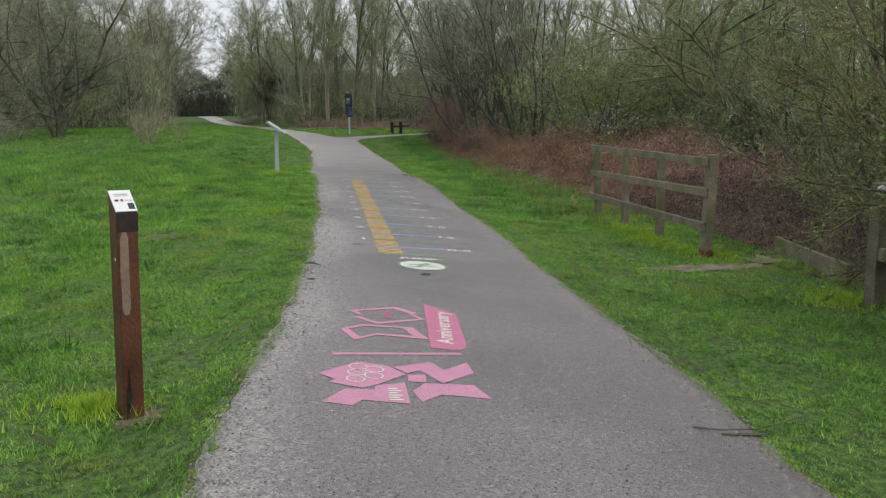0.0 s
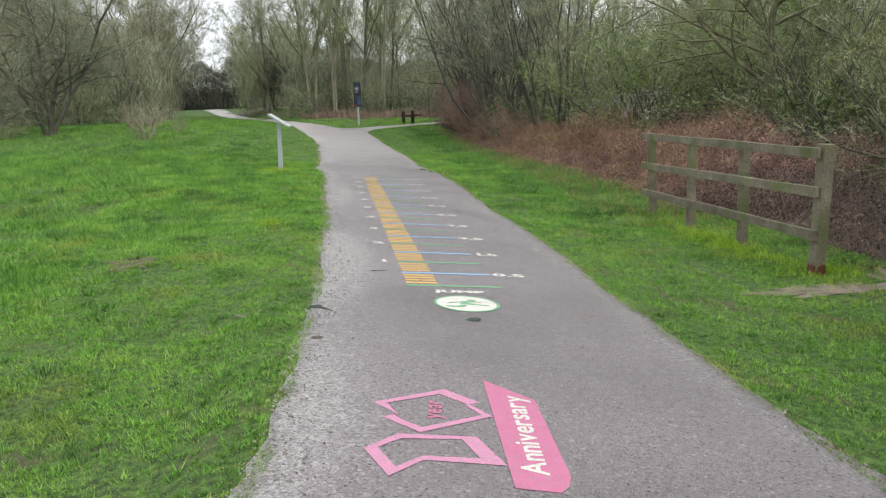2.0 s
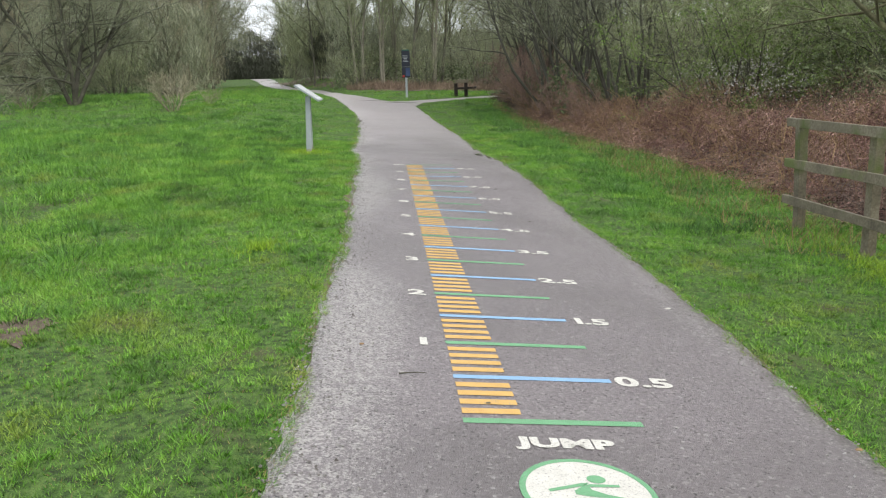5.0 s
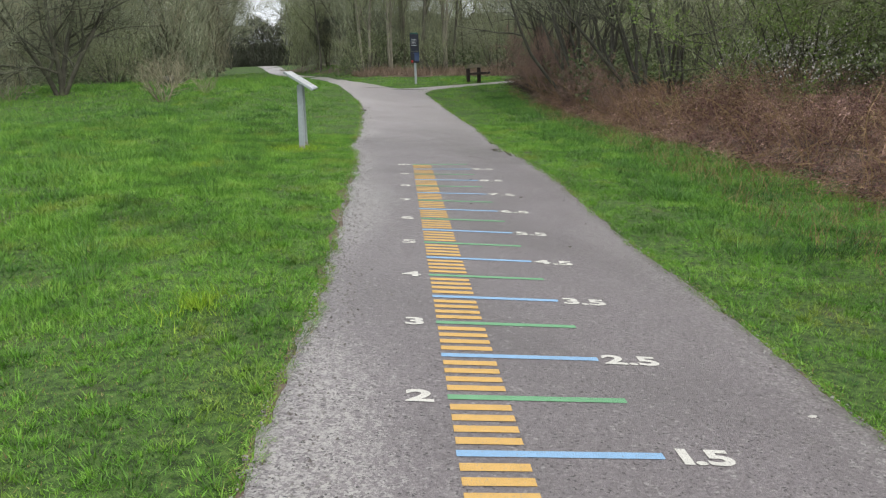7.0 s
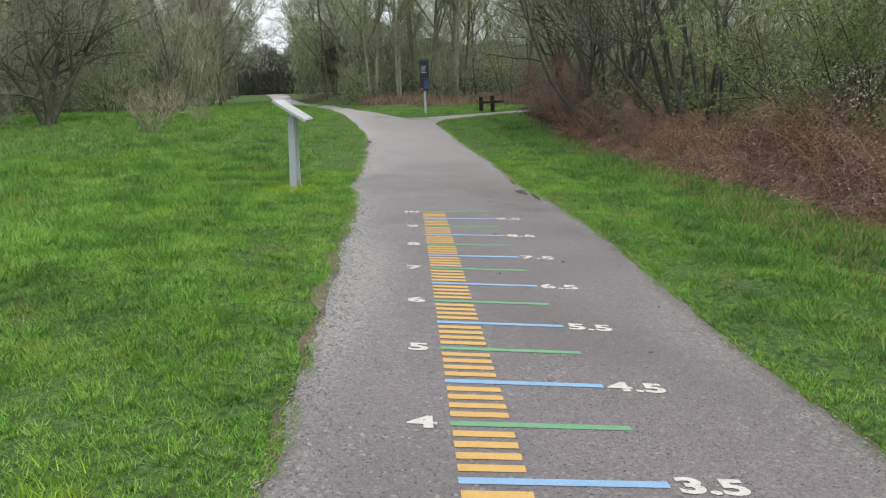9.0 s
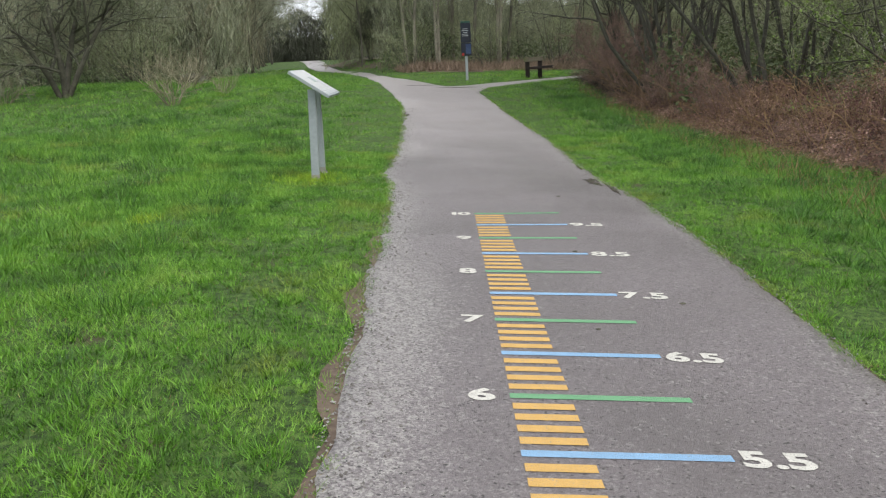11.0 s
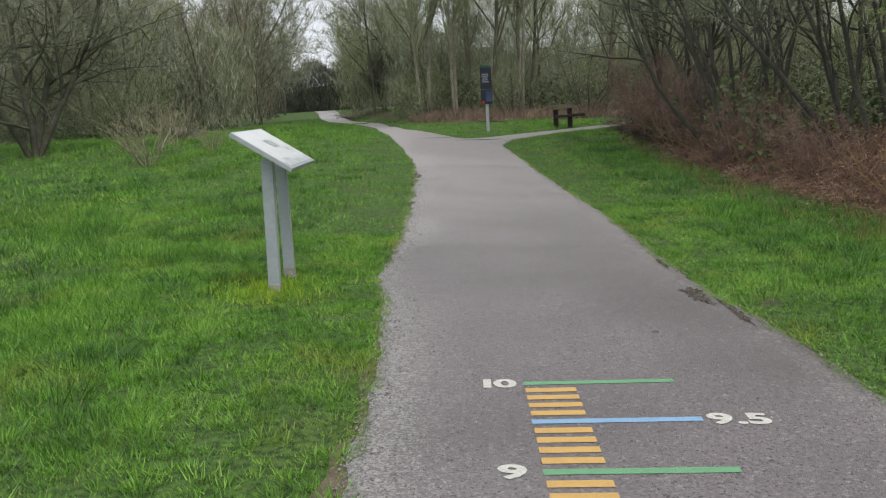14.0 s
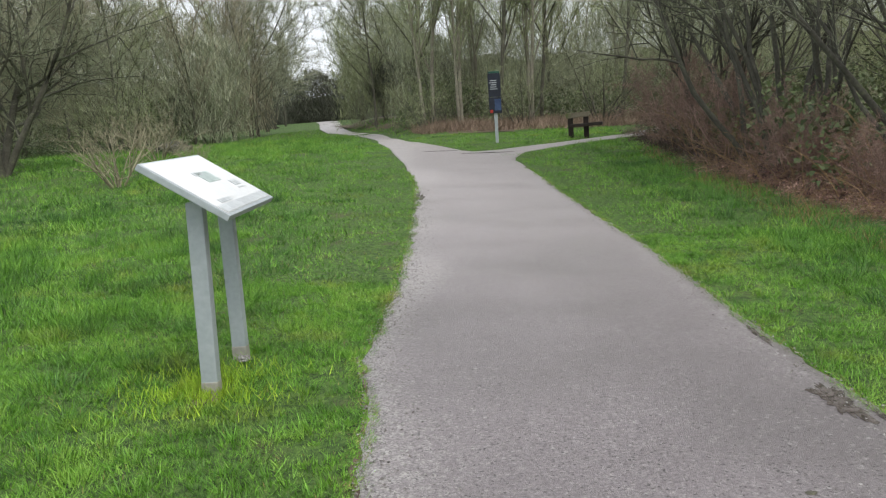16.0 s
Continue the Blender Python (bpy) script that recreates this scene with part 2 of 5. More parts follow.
P_YELLOW = paint("yellow_paint", (0.68, 0.42, 0.13), 0.57)
P_GREEN = paint("green_paint", (0.17, 0.4, 0.21), 0.58)
P_BLUE = paint("blue_paint", (0.27, 0.46, 0.68), 0.58)
P_WHITE = paint("white_paint", (0.68, 0.66, 0.6), 0.54)
P_PINK = paint("pink_paint", (0.64, 0.25, 0.41), 0.47)
P_ROSE = paint("deep_pink_paint", (0.56, 0.16, 0.29), 0.51)


# ---- shared builders ----
def smooth(u):
    u = np.clip(u, 0, 1)
    return u * u * (3 - 2 * u)


def ground_z(x, y):
    """Height of the ground: the path banks down to one side and climbs gently ahead."""
    x, y = np.asarray(x, float), np.asarray(y, float)
    ahead = smooth((y - 4) / 8)
    bank = -(0.1051 - 0.0702 * ahead) * np.clip(x, -1.0 - 6.0 * ahead, 3.2 + 1.3 * ahead)
    drop = -0.105 * smooth((-x - 1.0) / 0.35) * smooth((2 - y) / 4)
    wood = np.interp(y, [-50, 14, 18, 22, 28, 36, 50, 70, 200], [0, 0, 0.06, 0.22, 0.6, 1.02, 1.25, 1.45, 1.6])
    meadow = np.interp(y, [-50, 14, 18, 22, 28, 34, 42, 47, 51, 62, 84, 98, 200], [0, 0, 0.06, 0.22, 0.6, 0.68, 0.64, 0.67, 0.72, 0.89, 1.28, 1.5, 1.8])
    side = smooth((x + 3.4 + 0.2 * np.clip(y - 36, 0, 30)) / 2.6)
    return bank + drop + meadow + (wood - meadow) * side


def gz(x, y):
    return float(ground_z(x, y))


def turf_z(x, y):
    """The ground with the lumps of the rough meadow on it."""
    return gz(x, y) + 0.06 * max(0.0, min(1.0, (-x - 2.2) / 2)) * noise.noise((x * 0.9, y * 0.9, 5))


def mesh_from(name, verts, faces, mat):
    me = bpy.data.meshes.new(name)
    me.from_pydata(verts, [], faces)
    me.materials.append(mat)
    me.update()
    return me


def tri_mesh(name, tris, mat):
    """A mesh of loose triangles from an array of shape (n, 3, 3)."""
    n = len(tris)
    me = bpy.data.meshes.new(name)
    me.vertices.add(3 * n)
    me.vertices.foreach_set("co", np.ascontiguousarray(tris, dtype=np.float32).ravel())
    me.loops.add(3 * n)
    me.loops.foreach_set("vertex_index", np.arange(3 * n, dtype=np.int32))
    me.polygons.add(n)
    me.polygons.foreach_set("loop_start", np.arange(0, 3 * n, 3, dtype=np.int32))
    me.polygons.foreach_set("loop_total", np.full(n, 3, dtype=np.int32))
    me.materials.append(mat)
    me.update(calc_edges=True)
    return me


def part(name, bm, mat, parent, label=""):
    me = bpy.data.meshes.new(name)
    bm.to_mesh(me)
    bm.free()
    me.materials.append(mat)
    ob = new(name, me)
    ob.parent = parent
    return tagged(ob, label)


def mesh_part(name, me, parent, label=""):
    ob = new(name, me)
    ob.parent = parent
    return tagged(ob, label)


def thing(name, m, label, category, group=""):
    ob = new(name)
    ob.empty_display_size = 0.2
    ob.matrix_world = m
    return tagged(ob, label, category, group)


def box(sx, sy, sz, at=(0, 0, 0), bevel=0.006, turn=None, cuts=0, jitter=0.0):
    """A bevelled block, its base centre at `at`."""
    bm = bmesh.new()
    bmesh.ops.create_cube(bm, size=1.0)
    bmesh.ops.scale(bm, vec=(sx, sy, sz), verts=bm.verts)
    if cuts:
        long = [e for e in bm.edges if abs((e.verts[0].co - e.verts[1].co).length - max(sx, sy, sz)) < 1e-5]
        bmesh.ops.subdivide_edges(bm, edges=long, cuts=cuts)
    if bevel:
        bmesh.ops.bevel(bm, geom=[e for e in bm.edges if e.calc_face_angle(0) > 0.5], offset=bevel, segments=2, affect="EDGES", profile=0.6)
    if jitter:
        for v in bm.verts:
            v.co += Vector([noise.noise(v.co * 7 + Vector((k * 9.1, sx * 50, sz * 30))) * jitter for k in range(3)])
    bmesh.ops.translate(bm, vec=(0, 0, sz / 2), verts=bm.verts)
    if turn is not None:
        bmesh.ops.transform(bm, matrix=turn, verts=bm.verts)
    bmesh.ops.translate(bm, vec=at, verts=bm.verts)
    return bm


def unit(v):
    return v / np.maximum(np.linalg.norm(v, axis=-1, keepdims=True), 1e-9)


def blades(rng, base, length, width, lean, bias=None):
    """Thin triangles that stand on base; lean is how far the tip strays sideways."""
    n = len(base)
    a = rng.uniform(0, 2 * np.pi, n)
    side = np.stack([np.cos(a), np.sin(a), np.zeros(n)], 1) * (width / 2)[:, None]
    b = rng.uniform(0, 2 * np.pi, n)
    k = lean * rng.uniform(0.05, 1.0, n) ** 0.5
    tip = np.stack([np.cos(b) * k, np.sin(b) * k, np.sqrt(np.maximum(0.05, 1 - k * k))], 1) * length[:, None]
    if bias is not None:
        tip += bias
    return np.stack([base - side, base + side, base + tip], 1)


def tube(points, radii, sides, verts, faces):
    """Appends a tapered tube along the points."""
    start = len(verts)
    n = len(points)
    for i, (p, r) in enumerate(zip(points, radii)):
        d = points[min(i + 1, n - 1)] - points[max(i - 1, 0)]
        d = d / (np.linalg.norm(d) + 1e-9)
        ref = np.array([0, 0, 1.0]) if abs(d[2]) < 0.9 else np.array([1.0, 0, 0])
        u = np.cross(d, ref)
        u /= np.linalg.norm(u)
        w = np.cross(d, u)
        for s in range(sides):
            a = 2 * math.pi * s / sides
            verts.append(tuple(p + r * (math.cos(a) * u + math.sin(a) * w)))
    for i in range(n - 1):
        for s in range(sides):
            t = (s + 1) % sides
            faces.append((start + i * sides + s, start + i * sides + t, start + (i + 1) * sides + t, start + (i + 1) * sides + s))


# ---- the path: its two edges, row by row ----
EDGE_Y = [-16, -5, -4.2, -2.8, -0.8, 0.6, 1.8, 3.6, 5.3, 7.4, 9, 11, 12.1, 12.7, 14.2, 16.3, 18.4, 20.9, 22.6, 25.2]
EDGE_L = [-1.1, -1.04, -1.0, -0.84, -0.74, -0.72, -0.72, -0.68, -0.7, -0.75, -0.78, -0.83, -0.94, -1.05, -1.0, -1.02, -1.08, -1.19, -1.3, -1.7]
EDGE_R = [1.45, 1.55, 1.66, 1.68, 1.7, 1.73, 1.8, 1.83, 1.8, 1.8, 1.8, 1.66, 1.56, 1.54, 1.52, 1.5, 1.35, 1.15, 1.04, 0.75]
ROWS_MAIN = [((l, y), (r, y)) for y, l, r in zip(EDGE_Y, EDGE_L, EDGE_R)] + [
    ((-1.95, 26.6), (0.45, 26.4)), ((-2.15, 27.8), (-0.45, 27.6)), ((-2.5, 29.8), (-1.15, 29.3)), ((-2.97, 32.2), (-2.1, 31.6)),
    ((-3.55, 36.5), (-2.9, 35.8)), ((-4.7, 42), (-3.8, 41.4)), ((-6.2, 47), (-5.1, 46.6)), ((-7.8, 51), (-6.5, 50.8)), ((-10.2, 62), (-8.7, 62)), ((-14.3, 84), (-12.3, 84)), ((-17.2, 98), (-14.9, 98))]
ROWS_SIDE = [((-0.55, 26.9), (0.7, 25.2)), ((-0.38, 27.2), (0.85, 26.1)), ((0.43, 27.45), (1.1, 26.9)), ((2.2, 28.9), (2.7, 28.6)), ((4.0, 30.5), (4.6, 30.1)), ((9, 36), (9.7, 35.5))]


def ragged(p, side, k):
    """The broken outline of the path's edge."""
    return (noise.noise((p[0] * 0.2 + 31 * side, p[1] * 1.1, 3.1)) * 0.035 + noise.noise((p[0] + 17 * side, p[1] * 4.7, 1.7)) * 0.028 + noise.noise((p[0] + 5 * side, p[1] * 13, 2.2)) * 0.03 + noise.noise((p[0] + 9 * side, p[1] * 29, 4.4)) * 0.018) * k


def strip(rows, step, cols, lift, name, mat, wobble=1.0, inset=(0.0, 1.0)):
    verts, faces = [], []
    pairs = []
    for (a, b), (c, d) in zip(rows[:-1], rows[1:]):
        n = max(1, int(max(math.dist(a, c), math.dist(b, d)) / (step if c[1] < 30 else step * 4)))
        for i in range(n):
            t = i / n
            pairs.append((Vector(a).lerp(Vector(c), t), Vector(b).lerp(Vector(d), t)))
    for p, q in pairs:
        p = p + Vector((ragged(p, 1, wobble), 0))
        q = q + Vector((ragged(q, 2, wobble), 0))
        for j in range(cols + 1):
            g = 0.0 if j == 0 else 1.0 if j == cols else 0.004 + 0.992 * (j - 1) / (cols - 2)
            f = inset[0] + (inset[1] - inset[0]) * g
            v = p.lerp(q, f)
            sink = 0.03 if (j == 0 and inset[0] == 0) or (j == cols and inset[1] == 1) else 0.0
            verts.append((v.x, v.y, gz(v.x, v.y) + lift - sink))
    for i in range(len(pairs) - 1):
        for j in range(cols):
            a = i * (cols + 1) + j
            faces.append((a, a + 1, a + cols + 2, a + cols + 1))
    me = mesh_from(name, verts, faces, mat)
    me.polygons.foreach_set("use_smooth", [True] * len(faces))
    wear = me.attributes.new("wear", "FLOAT", "POINT")
    co = np.array(verts)
    left = np.interp(co[:, 1], EDGE_Y, EDGE_L)
    right = np.interp(co[:, 1], EDGE_Y, EDGE_R)
    wob = np.array([noise.noise((x * 0.9, y * 0.45, 7)) for x, y, z in verts])
    worn = np.maximum(smooth(1.15 - (co[:, 0] - left) / 0.5 + wob * 1.0), 0.45 * smooth(1.0 - (right - co[:, 0]) / 0.3 + wob))
    wear.data.foreach_set("value", worn.astype(np.float32))
    # How strongly the painted sheen pales the asphalt, rising with distance along y.
    far_sheen = me.attributes.new("far_sheen", "FLOAT", "POINT")
    far_sheen.data.foreach_set("value", (0.6 * smooth((co[:, 1] - 10 + 0.5 * wob) / 12)).astype(np.float32))
    return new(name, me)


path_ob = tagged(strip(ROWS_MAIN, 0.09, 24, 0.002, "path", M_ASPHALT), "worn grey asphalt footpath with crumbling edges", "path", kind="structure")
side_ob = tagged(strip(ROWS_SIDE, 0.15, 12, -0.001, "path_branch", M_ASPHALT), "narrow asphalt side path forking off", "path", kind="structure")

SOIL_Y, SOIL_W = [-6, -4, -2, 4, 7, 9, 11, 13, 16], [0.02, 0.0, -0.03, 0.04, 0.11, 0.08, 0.03, 0.0, 0.0]
soil_rows = [[], []]
for y in np.arange(-6, 25, 0.2):
    l, q = float(np.interp(y, EDGE_Y, EDGE_L)), float(np.interp(y, EDGE_Y, EDGE_R))
    w = float(np.interp(y, SOIL_Y, SOIL_W)) * (0.9 + 1.6 * noise.noise((0.3, y * 1.3, 6)) + 0.9 * noise.noise((0.7, y * 3.9, 2)))
    soil_rows[0].append(((l - w, y), (l + 0.12, y)))
    soil_rows[1].append(((q - 0.1, y), (q + 0.012, y)))
for rows in soil_rows:
    tagged(strip(rows, 0.12, 4, -0.006, "path_border", M_SOIL, 1.2, (0.002, 0.998)), "trodden brown soil border of the path", "soil", kind="structure")


def on_path(x, y, grow=0.0):
    """True where a point lies on the asphalt."""
    l, r = np.interp(y, EDGE_Y, EDGE_L), np.interp(y, EDGE_Y, EDGE_R)
    main = (x > l - grow) & (x < r + grow) & (y < 25.4)
    ml = np.array([a for a, b in ROWS_MAIN[19:]])
    mr = np.array([b for a, b in ROWS_MAIN[19:]])
    far = (y >= 25.4) & (x > np.interp(y, ml[:, 1], ml[:, 0]) - grow) & (x < np.interp(y, mr[:, 1], mr[:, 0]) + grow)
    sl = np.array([a for a, b in ROWS_SIDE])
    sr = np.array([b for a, b in ROWS_SIDE])
    side = (y > 26.5) & (x > -0.5) & (y < np.interp(x, sl[:, 0], sl[:, 1]) + grow) & (y > np.interp(x, sr[:, 0], sr[:, 1]) - grow)
    return main | far | side


# ---- ground ----
def axis(lo, hi, step, far):
    mid = list(np.arange(lo, hi + 1e-6, step))
    out = [far * 1.0, far * 0.35, far * 0.12]
    return [lo - v for v in out] + [lo - 30, lo - 12, lo - 4] + mid + [hi + 4, hi + 12, hi + 30] + [hi + v for v in out[::-1]]


gx, gy = axis(-14, 12, 0.3, 1500), axis(-14, 46, 0.4, 1500)
gy = sorted(set(round(v, 3) for v in gy) | set(range(47, 118)))
gx = sorted(set(round(v, 3) for v in gx) | set(round(v, 3) for v in np.arange(-2.5, -0.75, 0.06)))
verts = []
for y in gy:
    for x in gx:
        ditch = -0.45 * float(smooth((x - 4.6) / 1.2)) * float(smooth((8 - abs(y + 1)) / 4))
        verts.append((x, y, turf_z(x, y) - 0.016 + ditch))
nx = len(gx)
faces = [(j * nx + i, j * nx + i + 1, (j + 1) * nx + i + 1, (j + 1) * nx + i) for j in range(len(gy) - 1) for i in range(nx - 1)]
ground = tagged(new("ground", mesh_from("ground", verts, faces, M_GROUND)), "green meadow ground with thin muddy patches", "ground", kind="structure")

HEDGE_Y = [-12, -3, 0, 4, 7.6, 9, 12, 17, 20, 22.3, 26, 29, 33]
HEDGE_X = [5.4, 5.4, 5.2, 4.85, 4.9, 4.85, 4.65, 4.35, 4.2, 4.05, 4.0, 4.0, 4.3]


def sheet(name, inside, x0, x1, y0, y1, step, lift, mat, label):
    """A sheet of litter that lies on the ground where inside(x, y) holds."""
    verts, faces, index = [], [], {}
    xs, ys = np.arange(x0, x1, step), np.arange(y0, y1, step)
    for j in range(len(ys) - 1):
        for i in range(len(xs) - 1):
            if not inside(xs[i] + step / 2, ys[j] + step / 2):
                continue
            f = []
            for a, b in ((i, j), (i + 1, j), (i + 1, j + 1), (i, j + 1)):
                if (a, b) not in index:
                    x, y = xs[a] + 0.3 * step * noise.noise((a * 0.7, b * 0.7, 1)), ys[b] + 0.3 * step * noise.noise((a * 0.7, b * 0.7, 8))
                    ditch = -0.45 * float(smooth((x - 4.6) / 1.2)) * float(smooth((8 - abs(y + 1)) / 4))
                    index[(a, b)] = len(verts)
                    verts.append((x, y, gz(x, y) + lift + 0.03 * noise.noise((x, y, 4)) + ditch))
                f.append(index[(a, b)])
            faces.append(f)
    return tagged(new(name, mesh_from(name, verts, faces, mat)), label, "ground", kind="structure")


sheet("woodland_floor", lambda x, y: x > np.interp(y, HEDGE_Y, HEDGE_X) + 0.45 and y < 31, 2.5, 34, -14, 60, 0.5, 0.004, M_LITTER, "brown leaf litter under bare trees")
sheet("woodland_floor_far", lambda x, y: y > 33.2 + 0.25 * abs(x + 2) * (x < -2) + (1.5 if x > 1 else 0) and x > -1.2 - (y - 35) * 0.28, -12, 34, 33, 70, 0.7, 0.004, M_LITTER, "brown dead bracken litter at the wood edge")


# ---- painted markings on the path ----
def flat_mesh(name, polys, mat, z=0.0048, cut=0.12):
    """Painted patches that follow the path's surface."""
    bm = bmesh.new()
    for poly in polys:
        vs = [bm.verts.new((x, y, 0)) for x, y in poly]
        bm.faces.new(vs)
    bmesh.ops.triangulate(bm, faces=bm.faces)
    if cut:
        for _ in range(3):
            long = [e for e in bm.edges if e.calc_length() > cut]
            if long:
                bmesh.ops.subdivide_edges(bm, edges=long, cuts=1)
                bmesh.ops.triangulate(bm, faces=bm.faces)
    for v in bm.verts:
        v.co.z = gz(v.co.x, v.co.y) + z
    bm.normal_update()
    for f in bm.faces:
        if f.normal.z < 0:
            f.normal_flip()
    me = bpy.data.meshes.new(name)
    bm.to_mesh(me)
    bm.free()
    me.materials.append(mat)
    return me


def bar_poly(x0, x1, y, half, skew=0.045):
    return [(x0, y - half), (x1, y - half + skew * (x1 - x0)), (x1, y + half + skew * (x1 - x0)), (x0, y + half)]


def lettering(name, text, size, stretch, place, mat, parent=None, bold=0.0, spacing=1.0, z=0.0055, align="CENTER", conform=True, label=""):
    """Flat letters of the built-in font, turned and placed by `place`."""
    cu = bpy.data.curves.new(name, "FONT")
    cu.body, cu.size, cu.align_x, cu.align_y, cu.offset, cu.space_character, cu.resolution_u = text, size, align, "CENTER", bold, spacing, 3
    tmp = bpy.data.objects.new(name, cu)
    scene.collection.objects.link(tmp)
    me = bpy.data.meshes.new_from_object(tmp.evaluated_get(bpy.context.evaluated_depsgraph_get()))
    bpy.data.objects.remove(tmp)
    me.transform(place @ Matrix.Diagonal((stretch, 1, 1, 1)))
    if conform:
        for v in me.vertices:
            v.co.z = gz(v.co.x, v.co.y) + z
    me.materials.clear()
    me.materials.append(mat)
    ob = new(name, me)
    ob.parent = parent
    return tagged(ob, label)


def characters(name, text, size, stretch, place, mat, parent, bold=0.0, gap=0.14, label=""):
    """A word as one flat piece for each of its characters."""
    pieces, x = [], 0.0
    for ch in text:
        ob = lettering(name, ch, size, stretch, Matrix(), mat, parent, bold, align="LEFT", conform=False, label=label)
        xs = [v.co.x for v in ob.data.vertices]
        pieces.append((ob, x - min(xs)))
        x += max(xs) - min(xs) + gap * size
    width = x - gap * size
    for ob, dx in pieces:
        ob.data.transform(place @ Matrix.Translation((dx - width / 2, 0, 0)))
        bm = bmesh.new()
        bm.from_mesh(ob.data)
        for _ in range(2):
            bmesh.ops.subdivide_edges(bm, edges=[e for e in bm.edges if e.calc_length() > 0.05], cuts=1)
            bmesh.ops.triangulate(bm, faces=bm.faces)
        for v in bm.verts:
            v.co.z = gz(v.co.x, v.co.y) + 0.0054
        bm.to_mesh(ob.data)
        bm.free()


ladder = thing("jump_ladder_marking", pose(0, 0, 0), "painted long jump distance ladder with yellow rungs on asphalt", "road marking")
for k in range(21):
    y = 0.5 * k
    if k % 2 == 0:
        mesh_part("metre_line", flat_mesh("metre_line", [bar_poly(0, 0.785, y, 0.024)], P_GREEN), ladder, "green painted line")
        if k:
            characters("digit", str(k // 2), 0.165, 1.45, pose(-0.12, y - 0.005, 0), P_WHITE, ladder, 0.006, 0.06, label="white painted digit")
    else:
        mesh_part("half_metre_line", flat_mesh("half_metre_line", [bar_poly(0, 0.785, y, 0.024)], P_BLUE), ladder, "blue painted line")
        characters("digit", f"{k // 2}.5", 0.165, 1.42, pose(0.95, y + 0.03, 0), P_WHITE, ladder, 0.006, 0.04, label="white painted digit")
    if k < 20:
        for i in range(1, 5):
            mesh_part("rung", flat_mesh("rung", [bar_poly(0.004, 0.262, y + 0.1 * i, 0.028)], P_YELLOW), ladder, "yellow painted rung")
characters("letter", "JUMP", 0.112, 1.5, pose(0.395, -0.185, 0), P_WHITE, ladder, 0.006, 0.07, label="white painted letter")


def ring(name, cx, cy, r0, r1, mat, parent, z=0.0048, n=48, label=""):
    polys = []
    for i in range(n):
        a, b = 2 * math.pi * i / n, 2 * math.pi * (i + 1) / n
        if r0:
            polys.append([(cx + r * math.cos(t), cy + r * math.sin(t)) for r, t in ((r0, a), (r1, a), (r1, b), (r0, b))])
        else:
            polys.append([(cx, cy), (cx + r1 * math.cos(a), cy + r1 * math.sin(a)), (cx + r1 * math.cos(b), cy + r1 * math.sin(b))])
    return mesh_part(name, flat_mesh(name, polys, mat, z, 0), parent, label)


disc = thing("jump_disc_marking", pose(0, 0, 0), "white painted disc with green rim and green bars", "road marking")
ring("disc_face", 0.395, -0.563, 0, 0.226, P_WHITE, disc, 0.0048, label="white painted disc")
ring("disc_rim", 0.395, -0.563, 0.224, 0.247, P_GREEN, disc, 0.0056, label="green painted rim")
for poly in ([(0.25, -0.553), (0.38, -0.503), (0.41, -0.498), (0.41, -0.5), (0.385, -0.523), (0.255, -0.570)],
             [(0.405, -0.508), (0.52, -0.506), (0.52, -0.523), (0.405, -0.530)],
             [(0.375, -0.530), (0.4, -0.5), (0.41, -0.548), (0.46, -0.578), (0.555, -0.610), (0.55, -0.628), (0.45, -0.601), (0.395, -0.595), (0.345, -0.583), (0.345, -0.558)],
             [(0.225, -0.646), (0.32, -0.646), (0.345, -0.608), (0.388, -0.608), (0.372, -0.663), (0.335, -0.680), (0.232, -0.666)]):
    mesh_part("bar", flat_mesh("bar", [poly], P_GREEN, 0.0064, 0), disc, "green painted bar")
mesh_part("spot", flat_mesh("spot", [[(0.445 + 0.036 * math.cos(a * 0.5236), -0.470 + 0.03 * math.sin(a * 0.5236)) for a in range(12)]], P_GREEN, 0.0064, 0), disc, "green painted spot")

emblem = thing("pink_emblem_marking", pose(0, 0, 0), "faded pink painted emblem of angular blocks on asphalt", "road marking")
for poly in ([(-0.59, -4.05), (-0.37, -3.81), (-0.2, -3.87), (-0.11, -4.01), (-0.28, -4.2), (-0.36, -4.26), (-0.53, -4.19), (-0.5, -4.14)],
             [(-0.17, -3.89), (0.06, -3.76), (0.12, -3.91), (0.28, -3.74), (0.29, -3.94), (0.08, -4.14), (-0.02, -3.93), (-0.1, -3.99)],
             [(-0.1, -4.02), (0.0, -4.0), (-0.01, -4.13), (-0.11, -4.13)],
             [(-0.57, -4.48), (-0.45, -4.28), (-0.3, -4.28), (-0.29, -4.22), (-0.13, -4.15), (-0.13, -4.47), (-0.37, -4.44), (-0.42, -4.52)],
             [(-0.1, -4.28), (-0.02, -4.15), (0.25, -4.15), (0.31, -4.36), (0.05, -4.32), (-0.07, -4.44)]):
    mesh_part("block", flat_mesh("block", [poly], P_PINK), emblem)
for x, y in ((-0.37, -3.91), (-0.28, -3.95), (-0.38, -4.01), (-0.29, -4.06), (-0.39, -4.12)):
    ring("ring", x, y, 0.045, 0.054, P_WHITE, emblem, 0.0064, 28, "thin white painted ring")
mesh_part("bar", flat_mesh("bar", [[(-0.51, -3.7), (0.28, -3.585), (0.28, -3.545), (-0.51, -3.655)]], P_PINK), emblem)
